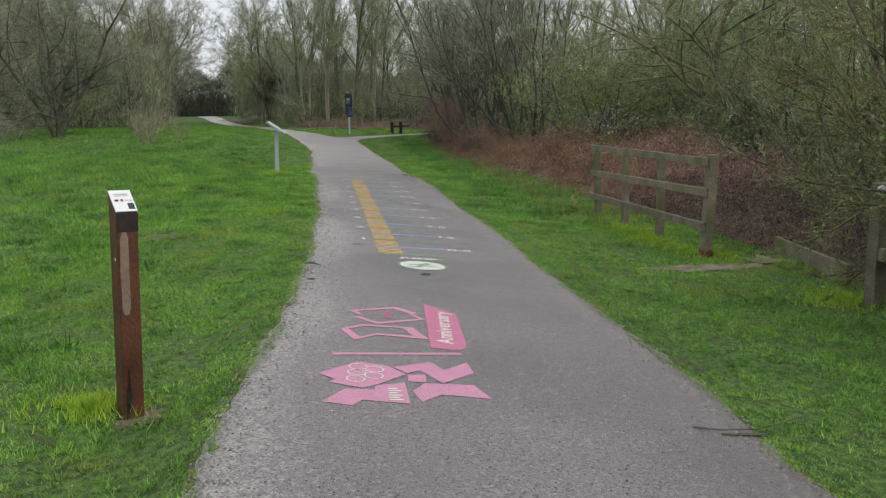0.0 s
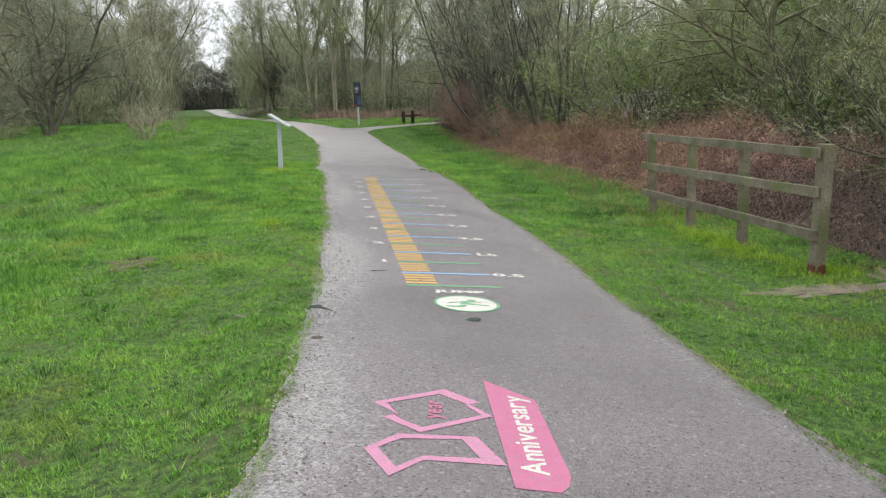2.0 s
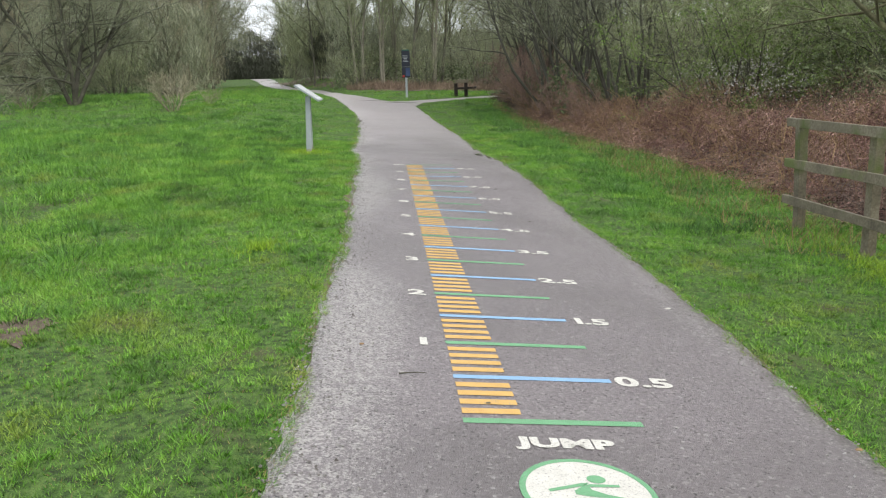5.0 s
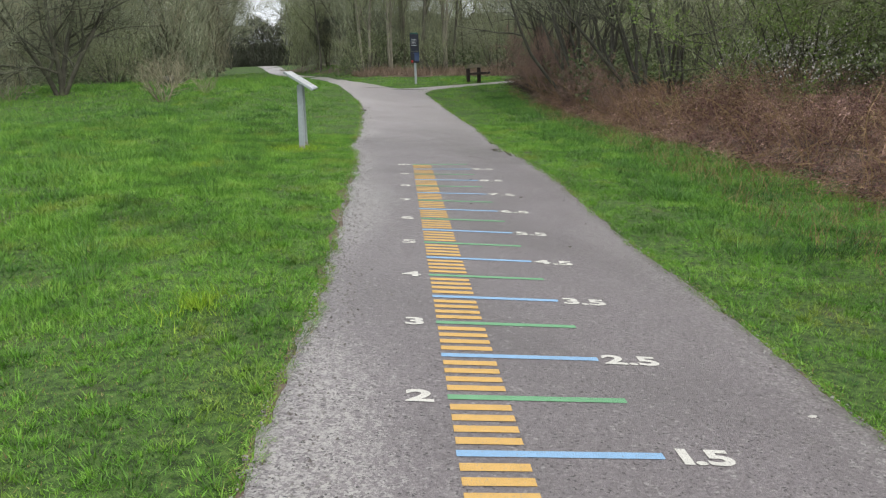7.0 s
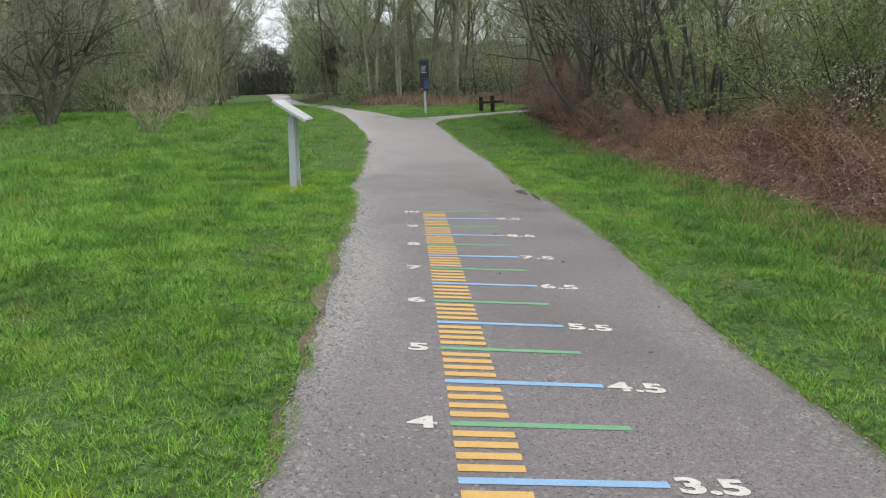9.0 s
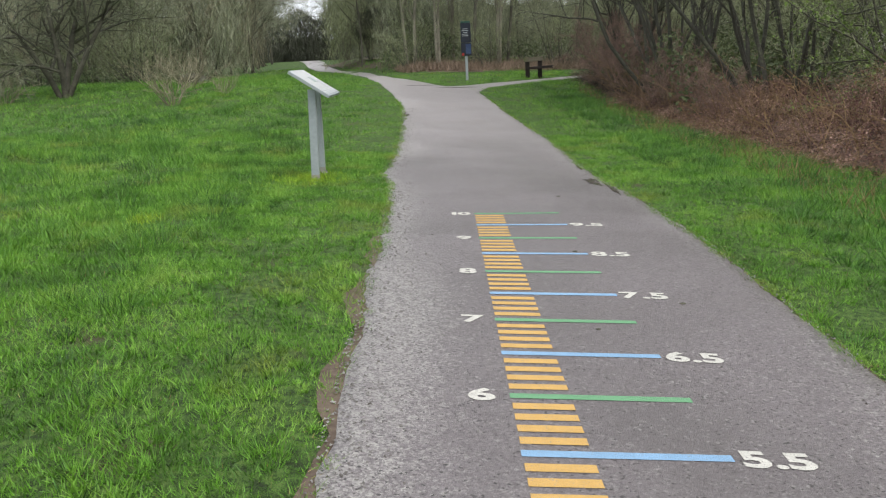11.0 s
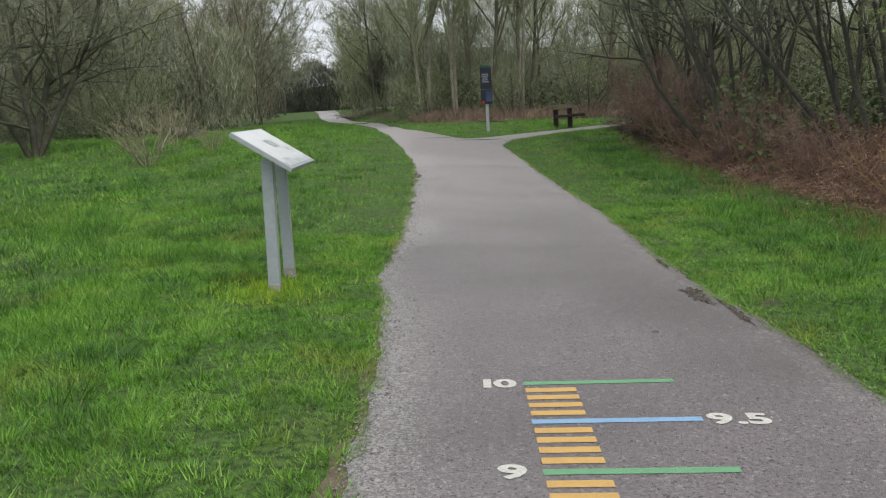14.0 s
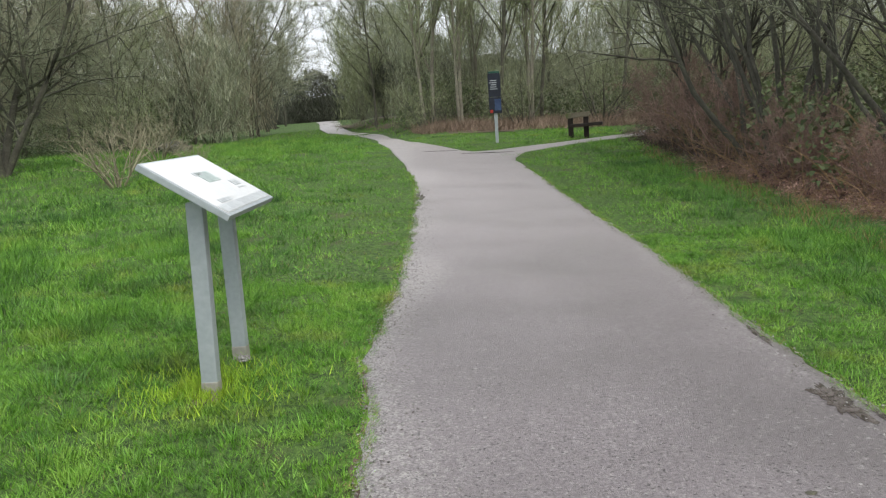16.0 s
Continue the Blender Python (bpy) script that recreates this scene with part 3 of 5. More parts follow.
for i in range(6):
    y = -4.25 - 0.033 * i
    mesh_part("word_bar", flat_mesh("word_bar", [[(-0.23, y), (-0.18 + 0.02 * (i % 2), y), (-0.18 + 0.02 * (i % 2), y - 0.018), (-0.23, y - 0.018)]], P_WHITE, 0.0064), emblem, "white painted bar")
banner = thing("pink_banner_marking", pose(0, 0, 0), "deep pink painted banner with white lettering on asphalt", "road marking")
mesh_part("field", flat_mesh("field", [[(0.2, -2.25), (0.41, -2.54), (0.355, -3.27), (0.345, -3.37), (0.315, -3.45), (0.27, -3.5), (0.1, -3.46)]], P_ROSE), banner)
characters("letter", "Anniversary", 0.15, 1.12, pose(0.262, -2.92, 0, 0, 0, 84), P_WHITE, banner, 0.003, 0.06, label="white painted letter")


def outline(name, outer, inner, parent):
    n = len(outer)
    mesh_part(name, flat_mesh(name, [[outer[i], outer[(i + 1) % n], inner[(i + 1) % n], inner[i]] for i in range(n)], P_PINK), parent)


figures = thing("pink_outline_marking", pose(0, 0, 0), "two faded pink painted angular outlines with a small word on asphalt", "road marking")
outline("outline", [(-0.391, -2.59), (-0.024, -2.4), (0.125, -2.58), (0.068, -2.605), (0.155, -2.755), (-0.206, -2.945), (-0.362, -2.77), (-0.285, -2.745)],
        [(-0.329, -2.6), (-0.059, -2.47), (0.059, -2.605), (0.048, -2.62), (0.106, -2.74), (-0.194, -2.89), (-0.3, -2.765), (-0.287, -2.735)], figures)
outline("outline", [(-0.456, -3.11), (-0.303, -2.96), (0.038, -2.99), (0.112, -3.27), (-0.22, -3.22), (-0.371, -3.36)],
        [(-0.398, -3.1), (-0.294, -3.01), (-0.033, -3.015), (0.013, -3.205), (-0.219, -3.18), (-0.338, -3.28)], figures)
characters("letter", "year", 0.13, 0.95, pose(-0.115, -2.675, 0, 0, 0, 81), P_ROSE, figures, 0.002, 0.05, label="faded pink painted letter")


# ---- marker post ----
post = thing("marker_post", pose(-1.505, -4.31, gz(-1.505, -4.31) - 0.02, 0, 2.4, 33) @ Matrix.Diagonal((0.84, 0.84, 1, 1)), "brown stained square timber marker post with slanted white plaque", "marker post")
bm = box(0.118, 0.118, 1.07, bevel=0.0, cuts=8)
for v in bm.verts:
    if v.co.z > 1.03:
        v.co.z += 0.045 * (v.co.y / 0.059)
bmesh.ops.bevel(bm, geom=[e for e in bm.edges if e.calc_face_angle(0) > 0.6], offset=0.005, segments=2, affect="EDGES")
part("shaft", bm, M_STAIN, post)
slope = pose(0, 0, 0, math.degrees(math.atan2(0.09, 0.118)))
part("head_band", box(0.122, 0.003, 0.09, (0, -0.0605, 0.93), 0.001), M_DARK, post, "dark band below plaque")
plaque = part("plaque", box(0.122, 0.152, 0.006, (0, 0, 1.071), 0.002, slope), M_WHITE, post, "white printed plaque")
for x, y, w, d, m in ((-0.035, 0.0, 0.02, 0.012, M_INK), (-0.005, 0.0, 0.015, 0.014, M_RED), (0.02, 0.0, 0.018, 0.01, M_PRINT), (0.043, 0.0, 0.016, 0.012, M_PRINT), (0.0, 0.045, 0.08, 0.006, M_PRINT), (0.0, 0.033, 0.07, 0.004, M_PRINT), (0.035, -0.042, 0.034, 0.04, M_INK)):
    bm = box(w, d, 0.002, (x, y, 0.0065), 0)
    bmesh.ops.transform(bm, matrix=Matrix.Translation((0, 0, 1.071)) @ slope, verts=bm.verts)
    part("print", bm, m, plaque, "small printed mark")
bm = box(0.046, 0.004, 0.4, (-0.022, -0.0605, 0.53), 0.0, cuts=12)
for v in bm.verts:
    v.co.x += 0.006 * noise.noise((v.co.z * 9, v.co.x * 40, 0))
    if v.co.z > 0.915 or v.co.z < 0.545:
        v.co.x = -0.022 + (v.co.x + 0.022) * 0.55
part("worn_groove", bm, M_GROOVE, post, "pale worn vertical groove")
part("knot", box(0.012, 0.004, 0.016, (-0.0605, -0.02, 0.79), 0.002, pose(0, 0, 0, 0, 0, 90)), M_WHITE, post, "small white fixing")
bm = bmesh.new()
for k, (z, w) in enumerate(((0.05, 0.02), (0.12, 0.035), (0.2, 0.018))):
    vs = [bm.verts.new((-0.035 + 0.012 * math.sin(k) + w * math.cos(a) * 0.5, -0.0605, z + 0.07 * math.sin(a))) for a in np.linspace(0, 2 * math.pi, 10, endpoint=False)]
    bm.faces.new(vs)
part("damp_stain", bm, M_DARK, post, "dark damp stain")


# ---- post and rail fence ----
def fence_post(name, x, y, h, s, parent, lean=(0, 0)):
    return part(name, box(s, s, h + 0.1, (x, y, gz(x, y) - 0.1), 0.008, pose(0, 0, 0, lean[0], lean[1], 4), 4, 0.01), M_WOOD, parent)


fence = thing("post_and_rail_fence", pose(0, 0, 0), "weathered timber post and rail fence with three rails", "fence")
FENCE = [(4.08, 0.8), (4.2, 2.45), (4.26, 3.95), (4.25, 5.22)]
for i, (x, y) in enumerate(FENCE):
    fence_post("post", x, y, 1.26 if i == 0 else 1.2, 0.1 if i else 0.115, fence, (0.8 * (-1) ** i, 1.2 - i))
for h0, h1 in ((1.15, 1.16), (0.78, 0.71), (0.36, 0.3)):
    a = Vector((4.015, 0.74, gz(4.08, 0.8) + h0 + 0.03))
    b = Vector((4.195, 5.5, gz(4.25, 5.22) + h1))
    d = b - a
    bm = box(0.04, d.length, 0.095, (0, d.length / 2, -0.05), 0.005, None, 6, 0.012)
    bmesh.ops.transform(bm, matrix=Matrix.Translation(a) @ d.to_track_quat("Y", "Z").to_matrix().to_4x4(), verts=bm.verts)
    part("rail", bm, M_WOOD, fence)
part("foot_cut", box(0.125, 0.125, 0.16, (4.08, 0.8, gz(4.08, 0.8) - 0.06), 0.02, None, 2, 0.01), M_STAIN, fence, "reddish rotting post foot")

rail = thing("footbridge_handrail", pose(4.42, -1.8, gz(4.42, -1.8), 0, 0, 4), "dark mossy timber handrail post with white disc", "handrail")
part("post", box(0.13, 0.13, 1.22, (0, 0, -0.1), 0.01, None, 4, 0.012), M_WOOD, rail)
part("rail", box(1.6, 0.06, 0.12, (0.75, -0.1, 0.93), 0.01, None, 4, 0.012), M_WOOD, rail)
part("lower_rail", box(1.6, 0.06, 0.12, (0.75, -0.1, 0.42), 0.01, None, 4, 0.012), M_WOOD, rail)
bm = bmesh.new()
bmesh.ops.create_cone(bm, cap_ends=True, segments=24, radius1=0.045, radius2=0.045, depth=0.012, matrix=pose(-0.07, -0.07, 1.06, 90))
bmesh.ops.bevel(bm, geom=[e for e in bm.edges if e.calc_face_angle(0) > 0.7], offset=0.003, segments=1, affect="EDGES")
part("waymark_disc", bm, M_WHITE, rail, "white round waymark disc")
board = thing("kick_board", pose(5.03, 0.14, gz(5.03, 0.14) - 0.1, 0, 0, 80), "low weathered timber edging board in the grass", "edging board")
part("plank", box(1.95, 0.05, 0.27, (0, 0, 0), 0.006, None, 6, 0.012), M_WOOD, board)


# ---- information panel on two posts ----
panel = thing("information_panel", pose(-1.82, 12.5, gz(-1.82, 12.5)), "grey steel information lectern with a slanted white panel", "information panel")
base = gz(-1.82, 12.5)
for y in (-0.31, 0.37):
    z0 = gz(-1.82, 12.5 + y) - base
    lean, x0 = (0.04, 0.014) if y < 0 else (0.012, -0.016)
    bm = box(0.092, 0.07, 1.14, (x0, y, z0 - 0.08), 0.008)
    foot = box(0.096, 0.074, 0.1, (x0, y, z0 - 0.03), 0.008, None, 1, 0.004)
    for v in list(bm.verts) + list(foot.verts):
        v.co.x += lean * (v.co.z - z0) / 1.1
    leg = part("leg", bm, M_STEEL, panel)
    part("foot", foot, M_STEEL_DIRTY, leg, "mud-splashed foot of leg")
tilt = pose(0.045, 0.0, 1.185 - base, 0, 33.7, 0)
bm = box(0.535, 0.92, 0.035, (0, 0, -0.018), 0.004)
bmesh.ops.transform(bm, matrix=tilt, verts=bm.verts)
tray = part("tray", bm, M_STEEL, panel, "grey steel tray")
for name, mat, x, y, w, d, z in (("print_sheet", M_WHITE, -0.004, 0, 0.5, 0.88, 0.018), ("map_print", M_MAP, -0.05, 0.05, 0.1, 0.2, 0.0205), ("map_print", M_PRINT, -0.09, -0.03, 0.03, 0.12, 0.0205), ("photo_print", M_PRINT, 0.155, -0.22, 0.03, 0.2, 0.0205), ("photo_print", M_PRINT, 0.05, 0.28, 0.05, 0.12, 0.0205), ("text_print", M_PRINT, 0.1, 0.27, 0.01, 0.14, 0.0205), ("footer_print", M_PRINT, 0.212, 0, 0.06, 0.86, 0.0205)):
    bm = box(w, d, 0.0015, (x, y, z), 0)
    bmesh.ops.transform(bm, matrix=tilt, verts=bm.verts)
    part(name, bm, mat, tray, "white printed sheet" if name == "print_sheet" else "grey printed area")

# ---- sign post at the fork ----
sx, sy = 0.53, 29.5
sign = thing("trail_sign", pose(sx, sy, gz(sx, sy)), "dark navy trail sign boards on a pale grey post", "sign post")
part("pole", box(0.085, 0.085, 1.9, (0, 0, -0.08), 0.01), M_STEEL, sign)
up = part("upper_board", box(0.33, 0.035, 0.62, (0, -0.06, 1.2), 0.006), M_NAVY, sign, "navy board with pale text lines")
low = part("lower_board", box(0.33, 0.035, 0.42, (0, -0.06, 0.77), 0.006), M_NAVY, sign, "navy board with a blue picture")
part("cap", box(0.3, 0.05, 0.05, (0, -0.05, 1.822), 0.01), M_GREENCAP, sign, "green cap strip")
for i in range(5):
    part("text_line", box(0.2 - 0.03 * (i % 3), 0.003, 0.016, (-0.02 - 0.01 * (i % 2), -0.079, 1.4 + 0.055 * i), 0), M_PRINT, up, "pale text line")
part("picture", box(0.17, 0.003, 0.3, (0.07, -0.079, 0.84), 0), M_BLUEPIC, low, "blue picture")
part("label_patch", box(0.075, 0.003, 0.08, (-0.105, -0.079, 0.785), 0), M_RED, low, "small red label")

# ---- bench by the side path ----
bx, by = 2.78, 29.95
bench = thing("wooden_bench", pose(bx, by, gz(bx, by), 0, 0, -14), "small dark timber perch bench beside the side path", "bench")
for x in (-0.2, 0.22):
    part("leg", box(0.14, 0.1, 0.72, (x, 0.02, -0.05), 0.012, None, 2, 0.01), M_DARK, bench, "dark wet timber upright")
part("seat", box(0.86, 0.3, 0.085, (0.24, -0.06, 0.3), 0.012, pose(0, 0, 0, 0, -2), 4, 0.012), M_DARK, bench, "dark wet timber seat")
part("top_rail", box(0.66, 0.05, 0.13, (0.02, -0.055, 0.55), 0.012, pose(0, 0, 0, 0, -3), 4, 0.012), M_WOOD, bench, "pale weathered back rail")


# ---- litter on the path ----
def twig_thing(name, pts, r, mat, label):
    v, f = [], []
    p = [np.array((x, y, gz(x, y) + 0.009 + z)) for x, y, z in pts]
    tube(p, [r * (1 - 0.6 * i / (len(p) - 1)) for i in range(len(p))], 6, v, f)
    return tagged(new(name, mesh_from(name, v, f, mat)), label, "twig")


twig_thing("fallen_stick", [(1.62, -4.75, 0), (1.52, -4.76, 0.004), (1.44, -4.76, 0.004), (1.38, -4.75, 0)], 0.011, M_BARK, "short dark fallen stick on asphalt")
twig_thing("fallen_twig", [(1.27, -4.67, 0.0), (1.38, -4.73, 0.012), (1.57, -4.73, 0.02), (1.75, -4.66, 0.03), (2.02, -4.53, 0.05)], 0.005, M_BARK, "long thin fallen twig on asphalt")
twig_thing("fallen_stick", [(-1.25, -0.75, -0.01), (-1.2, -0.87, 0.0), (-1.16, -0.95, 0)], 0.007, M_BARK_PALE, "short pale stick in the grass")


def blob(name, cx, cy, r, h, mat, label, category, flat=0.5):
    bm = bmesh.new()
    bmesh.ops.create_icosphere(bm, subdivisions=3, radius=1)
    for v in bm.verts:
        k = 1 + 0.35 * noise.noise(v.co * 2.1 + Vector((cx, cy, 0))) + 0.15 * noise.noise(v.co * 6)
        v.co = Vector((v.co.x * r * k, v.co.y * r * k * flat, max(-0.2, v.co.z) * h * k))
    me = bpy.data.meshes.new(name)
    bm.to_mesh(me)
    bm.free()
    me.materials.append(mat)
    ob = new(name, me)
    ob.location = (cx, cy, gz(cx, cy) + 0.004)
    return tagged(ob, label, category)


blob("soil_heap", -9.6, 33.0, 0.62, 0.34, M_BARK, "dark low heap of cut brushwood in the meadow", "heap", 0.7)
blob("stone", -1.79, 12.76, 0.045, 0.03, M_EDGE, "pale stone beside the panel leg", "stone", 0.7)
blob("moss_clump", 0.365, -1.02, 0.05, 0.01, M_BLOB, "dark mossy clump on asphalt", "moss", 0.8)
blob("leaf_clump", -0.68, -1.55, 0.035, 0.01, M_BARK, "dark wet leaf clump at path edge", "leaf litter", 0.6)
blob("moss_clump", -0.7, -0.8, 0.045, 0.012, M_BLOB, "dark mossy clump on crumbling path edge", "moss", 0.8)
twig_thing("fallen_stick", [(-0.68, -0.82, 0), (-0.63, -0.87, 0.003), (-0.59, -0.92, 0)], 0.006, M_BARK, "short dark stick on the crumbling path edge")
for x, y, r in ((0.7, 8.6, 0.018), (1.15, 7.4, 0.02), (0.9, 10.9, 0.022), (0.55, 6.9, 0.013), (1.2, 5.1, 0.015), (0.13, 0.19, 0.012)):
    blob("dead_leaf", x, y, r, 0.006, M_BARK, "small dark dead leaf on asphalt", "leaf", 0.6)


for x, y, q in ((1.585, 1.95, 0.02), (1.671, -0.124, 0.016), (1.27, -0.817, 0.018), (0.2, -2.05, 0.008), (0.95, -1.6, 0.01), (-0.45, 0.9, 0.012)):
    blob("dead_leaf", x, y, q, 0.006, M_SEED if q == 0.02 else M_STRAW, "small pale dry leaf on asphalt", "leaf", 0.6)
twig_thing("fallen_stick", [(-0.26, 0.49, 0), (-0.2, 0.506, 0.002), (-0.13, 0.515, 0)], 0.004, M_BARK, "thin dark twig on asphalt")


def patch(name, cx, cy, rx, ry, lift, mat, label, seed=0, turn=0.0):
    """A flat patch with an uneven outline."""
    n = 90
    vs = [(cx, cy, turf_z(cx, cy) + lift)]
    for i in range(n):
        a = 2 * math.pi * i / n
        k = 1 + 0.7 * noise.noise((math.cos(a) * 1.4, math.sin(a) * 1.4, seed)) + 0.55 * noise.noise((math.cos(a) * 5, math.sin(a) * 5, seed + 5)) + 0.3 * noise.noise((math.cos(a) * 13, math.sin(a) * 13, seed))
        u, w = rx * k * math.cos(a), ry * k * math.sin(a)
        x, y = cx + u * math.cos(turn) - w * math.sin(turn), cy + u * math.sin(turn) + w * math.cos(turn)
        vs.append((x, y, turf_z(x, y) + lift))
    ob = new(name, mesh_from(name, vs, [(0, i + 1, (i + 1) % n + 1) for i in range(n)], mat))
    return tagged(ob, label, "ground patch", kind="structure")


patch("puddle", 1.43, 11.85, 0.075, 0.22, 0.0045, M_WET, "dark wet mud hollow at the path edge", 3)
patch("puddle", 1.55, 11.35, 0.035, 0.3, 0.0045, M_WET, "dark wet mud hollow at the path edge", 5)
patch("puddle", 1.47, 13.0, 0.025, 0.18, 0.0045, M_WET, "dark wet mud hollow at the path edge", 6)
patch("puddle", -1.14, 20.6, 0.07, 0.45, 0.0045, M_WET, "dark broken hollow at the path edge", 9)
patch("puddle", 0.2, 26.9, 0.55, 0.07, 0.0045, M_WET, "thin puddle across the fork", 12)
patch("puddle", -0.9, 27.6, 0.4, 0.05, 0.0045, M_WET, "thin puddle across the fork", 14)
patch("bare_soil", 3.95, 0.2, 0.85, 0.17, -0.009, M_SOIL_PALE, "bare trodden soil below the fence", 2, 0.0)
patch("bare_soil", 4.7, 0.45, 0.22, 0.3, -0.009, M_SOIL_PALE, "bare trodden soil below the fence", 4)
bm = bmesh.new()
bm.faces.new([bm.verts.new((x, y, -0.735)) for x, y in ((5.7, -3.0), (6.6, -3.6), (8.2, -3.2), (9.4, -1.2), (8.8, 1.4), (7.2, 1.8), (6.2, 0.6))])
me = bpy.data.meshes.new("water")
bm.to_mesh(me)
bm.free()
me.materials.append(M_WATER)
tagged(new("water", me), "still water in the ditch behind the kick board", "water", kind="structure")
patch("bare_soil", -2.45, 1.3, 0.2, 0.3, -0.009, M_SOIL, "bare worn soil in the meadow", 7)
patch("bare_soil", -1.46, -4.33, 0.13, 0.12, -0.009, M_SOIL, "bare soil round the post foot", 8)
patch("bare_soil", -1.82, 12.2, 0.1, 0.14, -0.009, M_SOIL, "bare soil round the panel leg", 10)


# ---- trees ----
def grow(rng, p, d, length, r, level, spec, out):
    n = spec["steps"][min(level, len(spec["steps"]) - 1)]
    pts, rad = [p], [r]
    for i in range(n):
        d = d + rng.normal(0, spec["wobble"], 3) + np.array([0, 0, spec["up"][min(level, len(spec["up"]) - 1)]])
        d = d / np.linalg.norm(d)
        p = p + d * (length / n)
        pts.append(p)
        rad.append(r * (1 - 0.8 * (i + 1) / n) + 0.002)
    out.append((pts, rad, level))
    if level < spec["levels"]:
        kids = spec["kids"][level]
        for k in range(kids):
            t = spec["first"][level] + (1 - spec["first"][level]) * (k + rng.uniform(0.1, 0.9)) / kids
            f = t * n
            i = min(int(f), n - 1)
            q = pts[i] + (pts[i + 1] - pts[i]) * (f - i)
            axis_d = pts[i + 1] - pts[i]
            axis_d = axis_d / np.linalg.norm(axis_d)
            a = radians(rng.uniform(*spec["angle"]))
            side = np.cross(axis_d, rng.normal(0, 1, 3))
            side /= np.linalg.norm(side)
            grow(rng, q, axis_d * math.cos(a) + side * math.sin(a), length * rng.uniform(*spec["ratio"]) * (1.15 - 0.5 * t), max(0.004, np.interp(f, range(n + 1), rad) * 0.62), level + 1, spec, out)


def tree_meshes(seed, spec):
    """The woody mesh and the twig mesh of a bare tree."""
    rng = np.random.default_rng(seed)
    out = []
    for s in range(spec.get("stems", 1)):
        a = 2 * math.pi * s / max(1, spec.get("stems", 1)) + rng.uniform(-0.4, 0.4)
        lean = rng.uniform(*spec.get("lean", (0.0, 0.05)))
        off = spec.get("foot", 0.0) * rng.uniform(0.3, 1)
        grow(rng, np.array([math.cos(a) * off, math.sin(a) * off, -0.1]), np.array([math.cos(a) * lean, math.sin(a) * lean, 1.0]), spec["height"] * rng.uniform(0.8, 1.05), spec["radius"] * rng.uniform(0.7, 1.1), 0, spec, out)
    v, f = [], []
    for pts, rad, level in out:
        tube(pts, rad, 6 if level == 0 and spec["radius"] > 0.05 else 3, v, f)
    segs = [(pts[i], pts[i + 1]) for pts, rad, level in out if level >= spec.get("bare", 1) for i in range(len(pts) - 1)]
    a, b = np.array([s[0] for s in segs]), np.array([s[1] for s in segs])
    lens = np.linalg.norm(b - a, axis=1)
    n = spec["twigs"]
    pick = rng.choice(len(segs), n, p=lens / lens.sum())
    base = a[pick] + (b - a)[pick] * rng.uniform(0, 1, n)[:, None]
    d = unit(unit((b - a)[pick]) * 0.8 + rng.normal(0, 0.6, (n, 3)) + np.array([0, 0, spec.get("rise", 0.25)]))
    length = rng.uniform(0.3, 1.0, n) * spec["twig"]
    side = unit(np.cross(d, rng.normal(0, 1, (n, 3)))) * (spec["width"] * rng.uniform(0.6, 1.2, n))[:, None]
    tip = base + d * length[:, None]
    first = np.stack([base - side, base + side, tip], 1)
    t2 = rng.uniform(0.3, 0.9, n)
    base2 = base + d * (length * t2)[:, None]
    d2 = unit(d + rng.normal(0, 0.7, (n, 3)))
    second = np.stack([base2 - side * 0.7, base2 + side * 0.7, base2 + d2 * (length * 0.55)[:, None]], 1)
    tris = [first, second]
    leaf = None
    if spec.get("leaves"):
        m = spec["leaves"]
        k = rng.integers(0, n, m)
        c = base[k] + d[k] * (length[k] * rng.uniform(0.2, 1, m))[:, None]
        u, w = unit(rng.normal(0, 1, (m, 3))), unit(rng.normal(0, 1, (m, 3)))
        s = (spec.get("leaf", 0.02) * rng.uniform(0.6, 1.3, m))[:, None]
        leaf = np.stack([c - u * s, c + u * s, c + w * s * 1.8], 1)
    wood = mesh_from("trunk", v, f, spec["bark"])
    wood.polygons.foreach_set("use_smooth", [True] * len(f))
    return wood, tri_mesh("twigs", np.concatenate(tris), spec["twig_mat"]), (tri_mesh("leaves", leaf, spec.get("leaf_mat", M_LEAF)) if leaf is not None else None)


def tree(name, seed, spec, x, y, turn, size, label, category="tree", group="", sink=0.0):
    wood, twigs, leaf = tree_meshes(seed, spec)
    ob = thing(name, pose(x, y, gz(x, y) - sink, 0, 0, turn) @ Matrix.Diagonal((size, size, size, 1)), label, category, group)
    mesh_part("trunk", wood, ob)
    mesh_part("crown", twigs, ob)
    if leaf:
        mesh_part("leaves", leaf, ob)
    return ob


def again(ob, x, y, turn, size, label=""):
    c = copy_thing(ob, pose(x, y, gz(x, y) - 0.03, 0, 0, turn))
    c.scale = (size, size, size)
    if label:
        c["label"] = label
    return c


SPREADING = dict(height=6.5, radius=0.1, stems=4, lean=(0.12, 0.55), foot=0.12, steps=[9, 7, 5, 4], wobble=0.13, up=[0.05, 0.03, 0.0, -0.02], levels=3, kids=[11, 6, 4], first=[0.08, 0.15, 0.2], angle=(35, 78), ratio=(0.4, 0.6), twigs=24000, twig=0.52, width=0.0044, bark=M_BARK, twig_mat=M_TWIG)
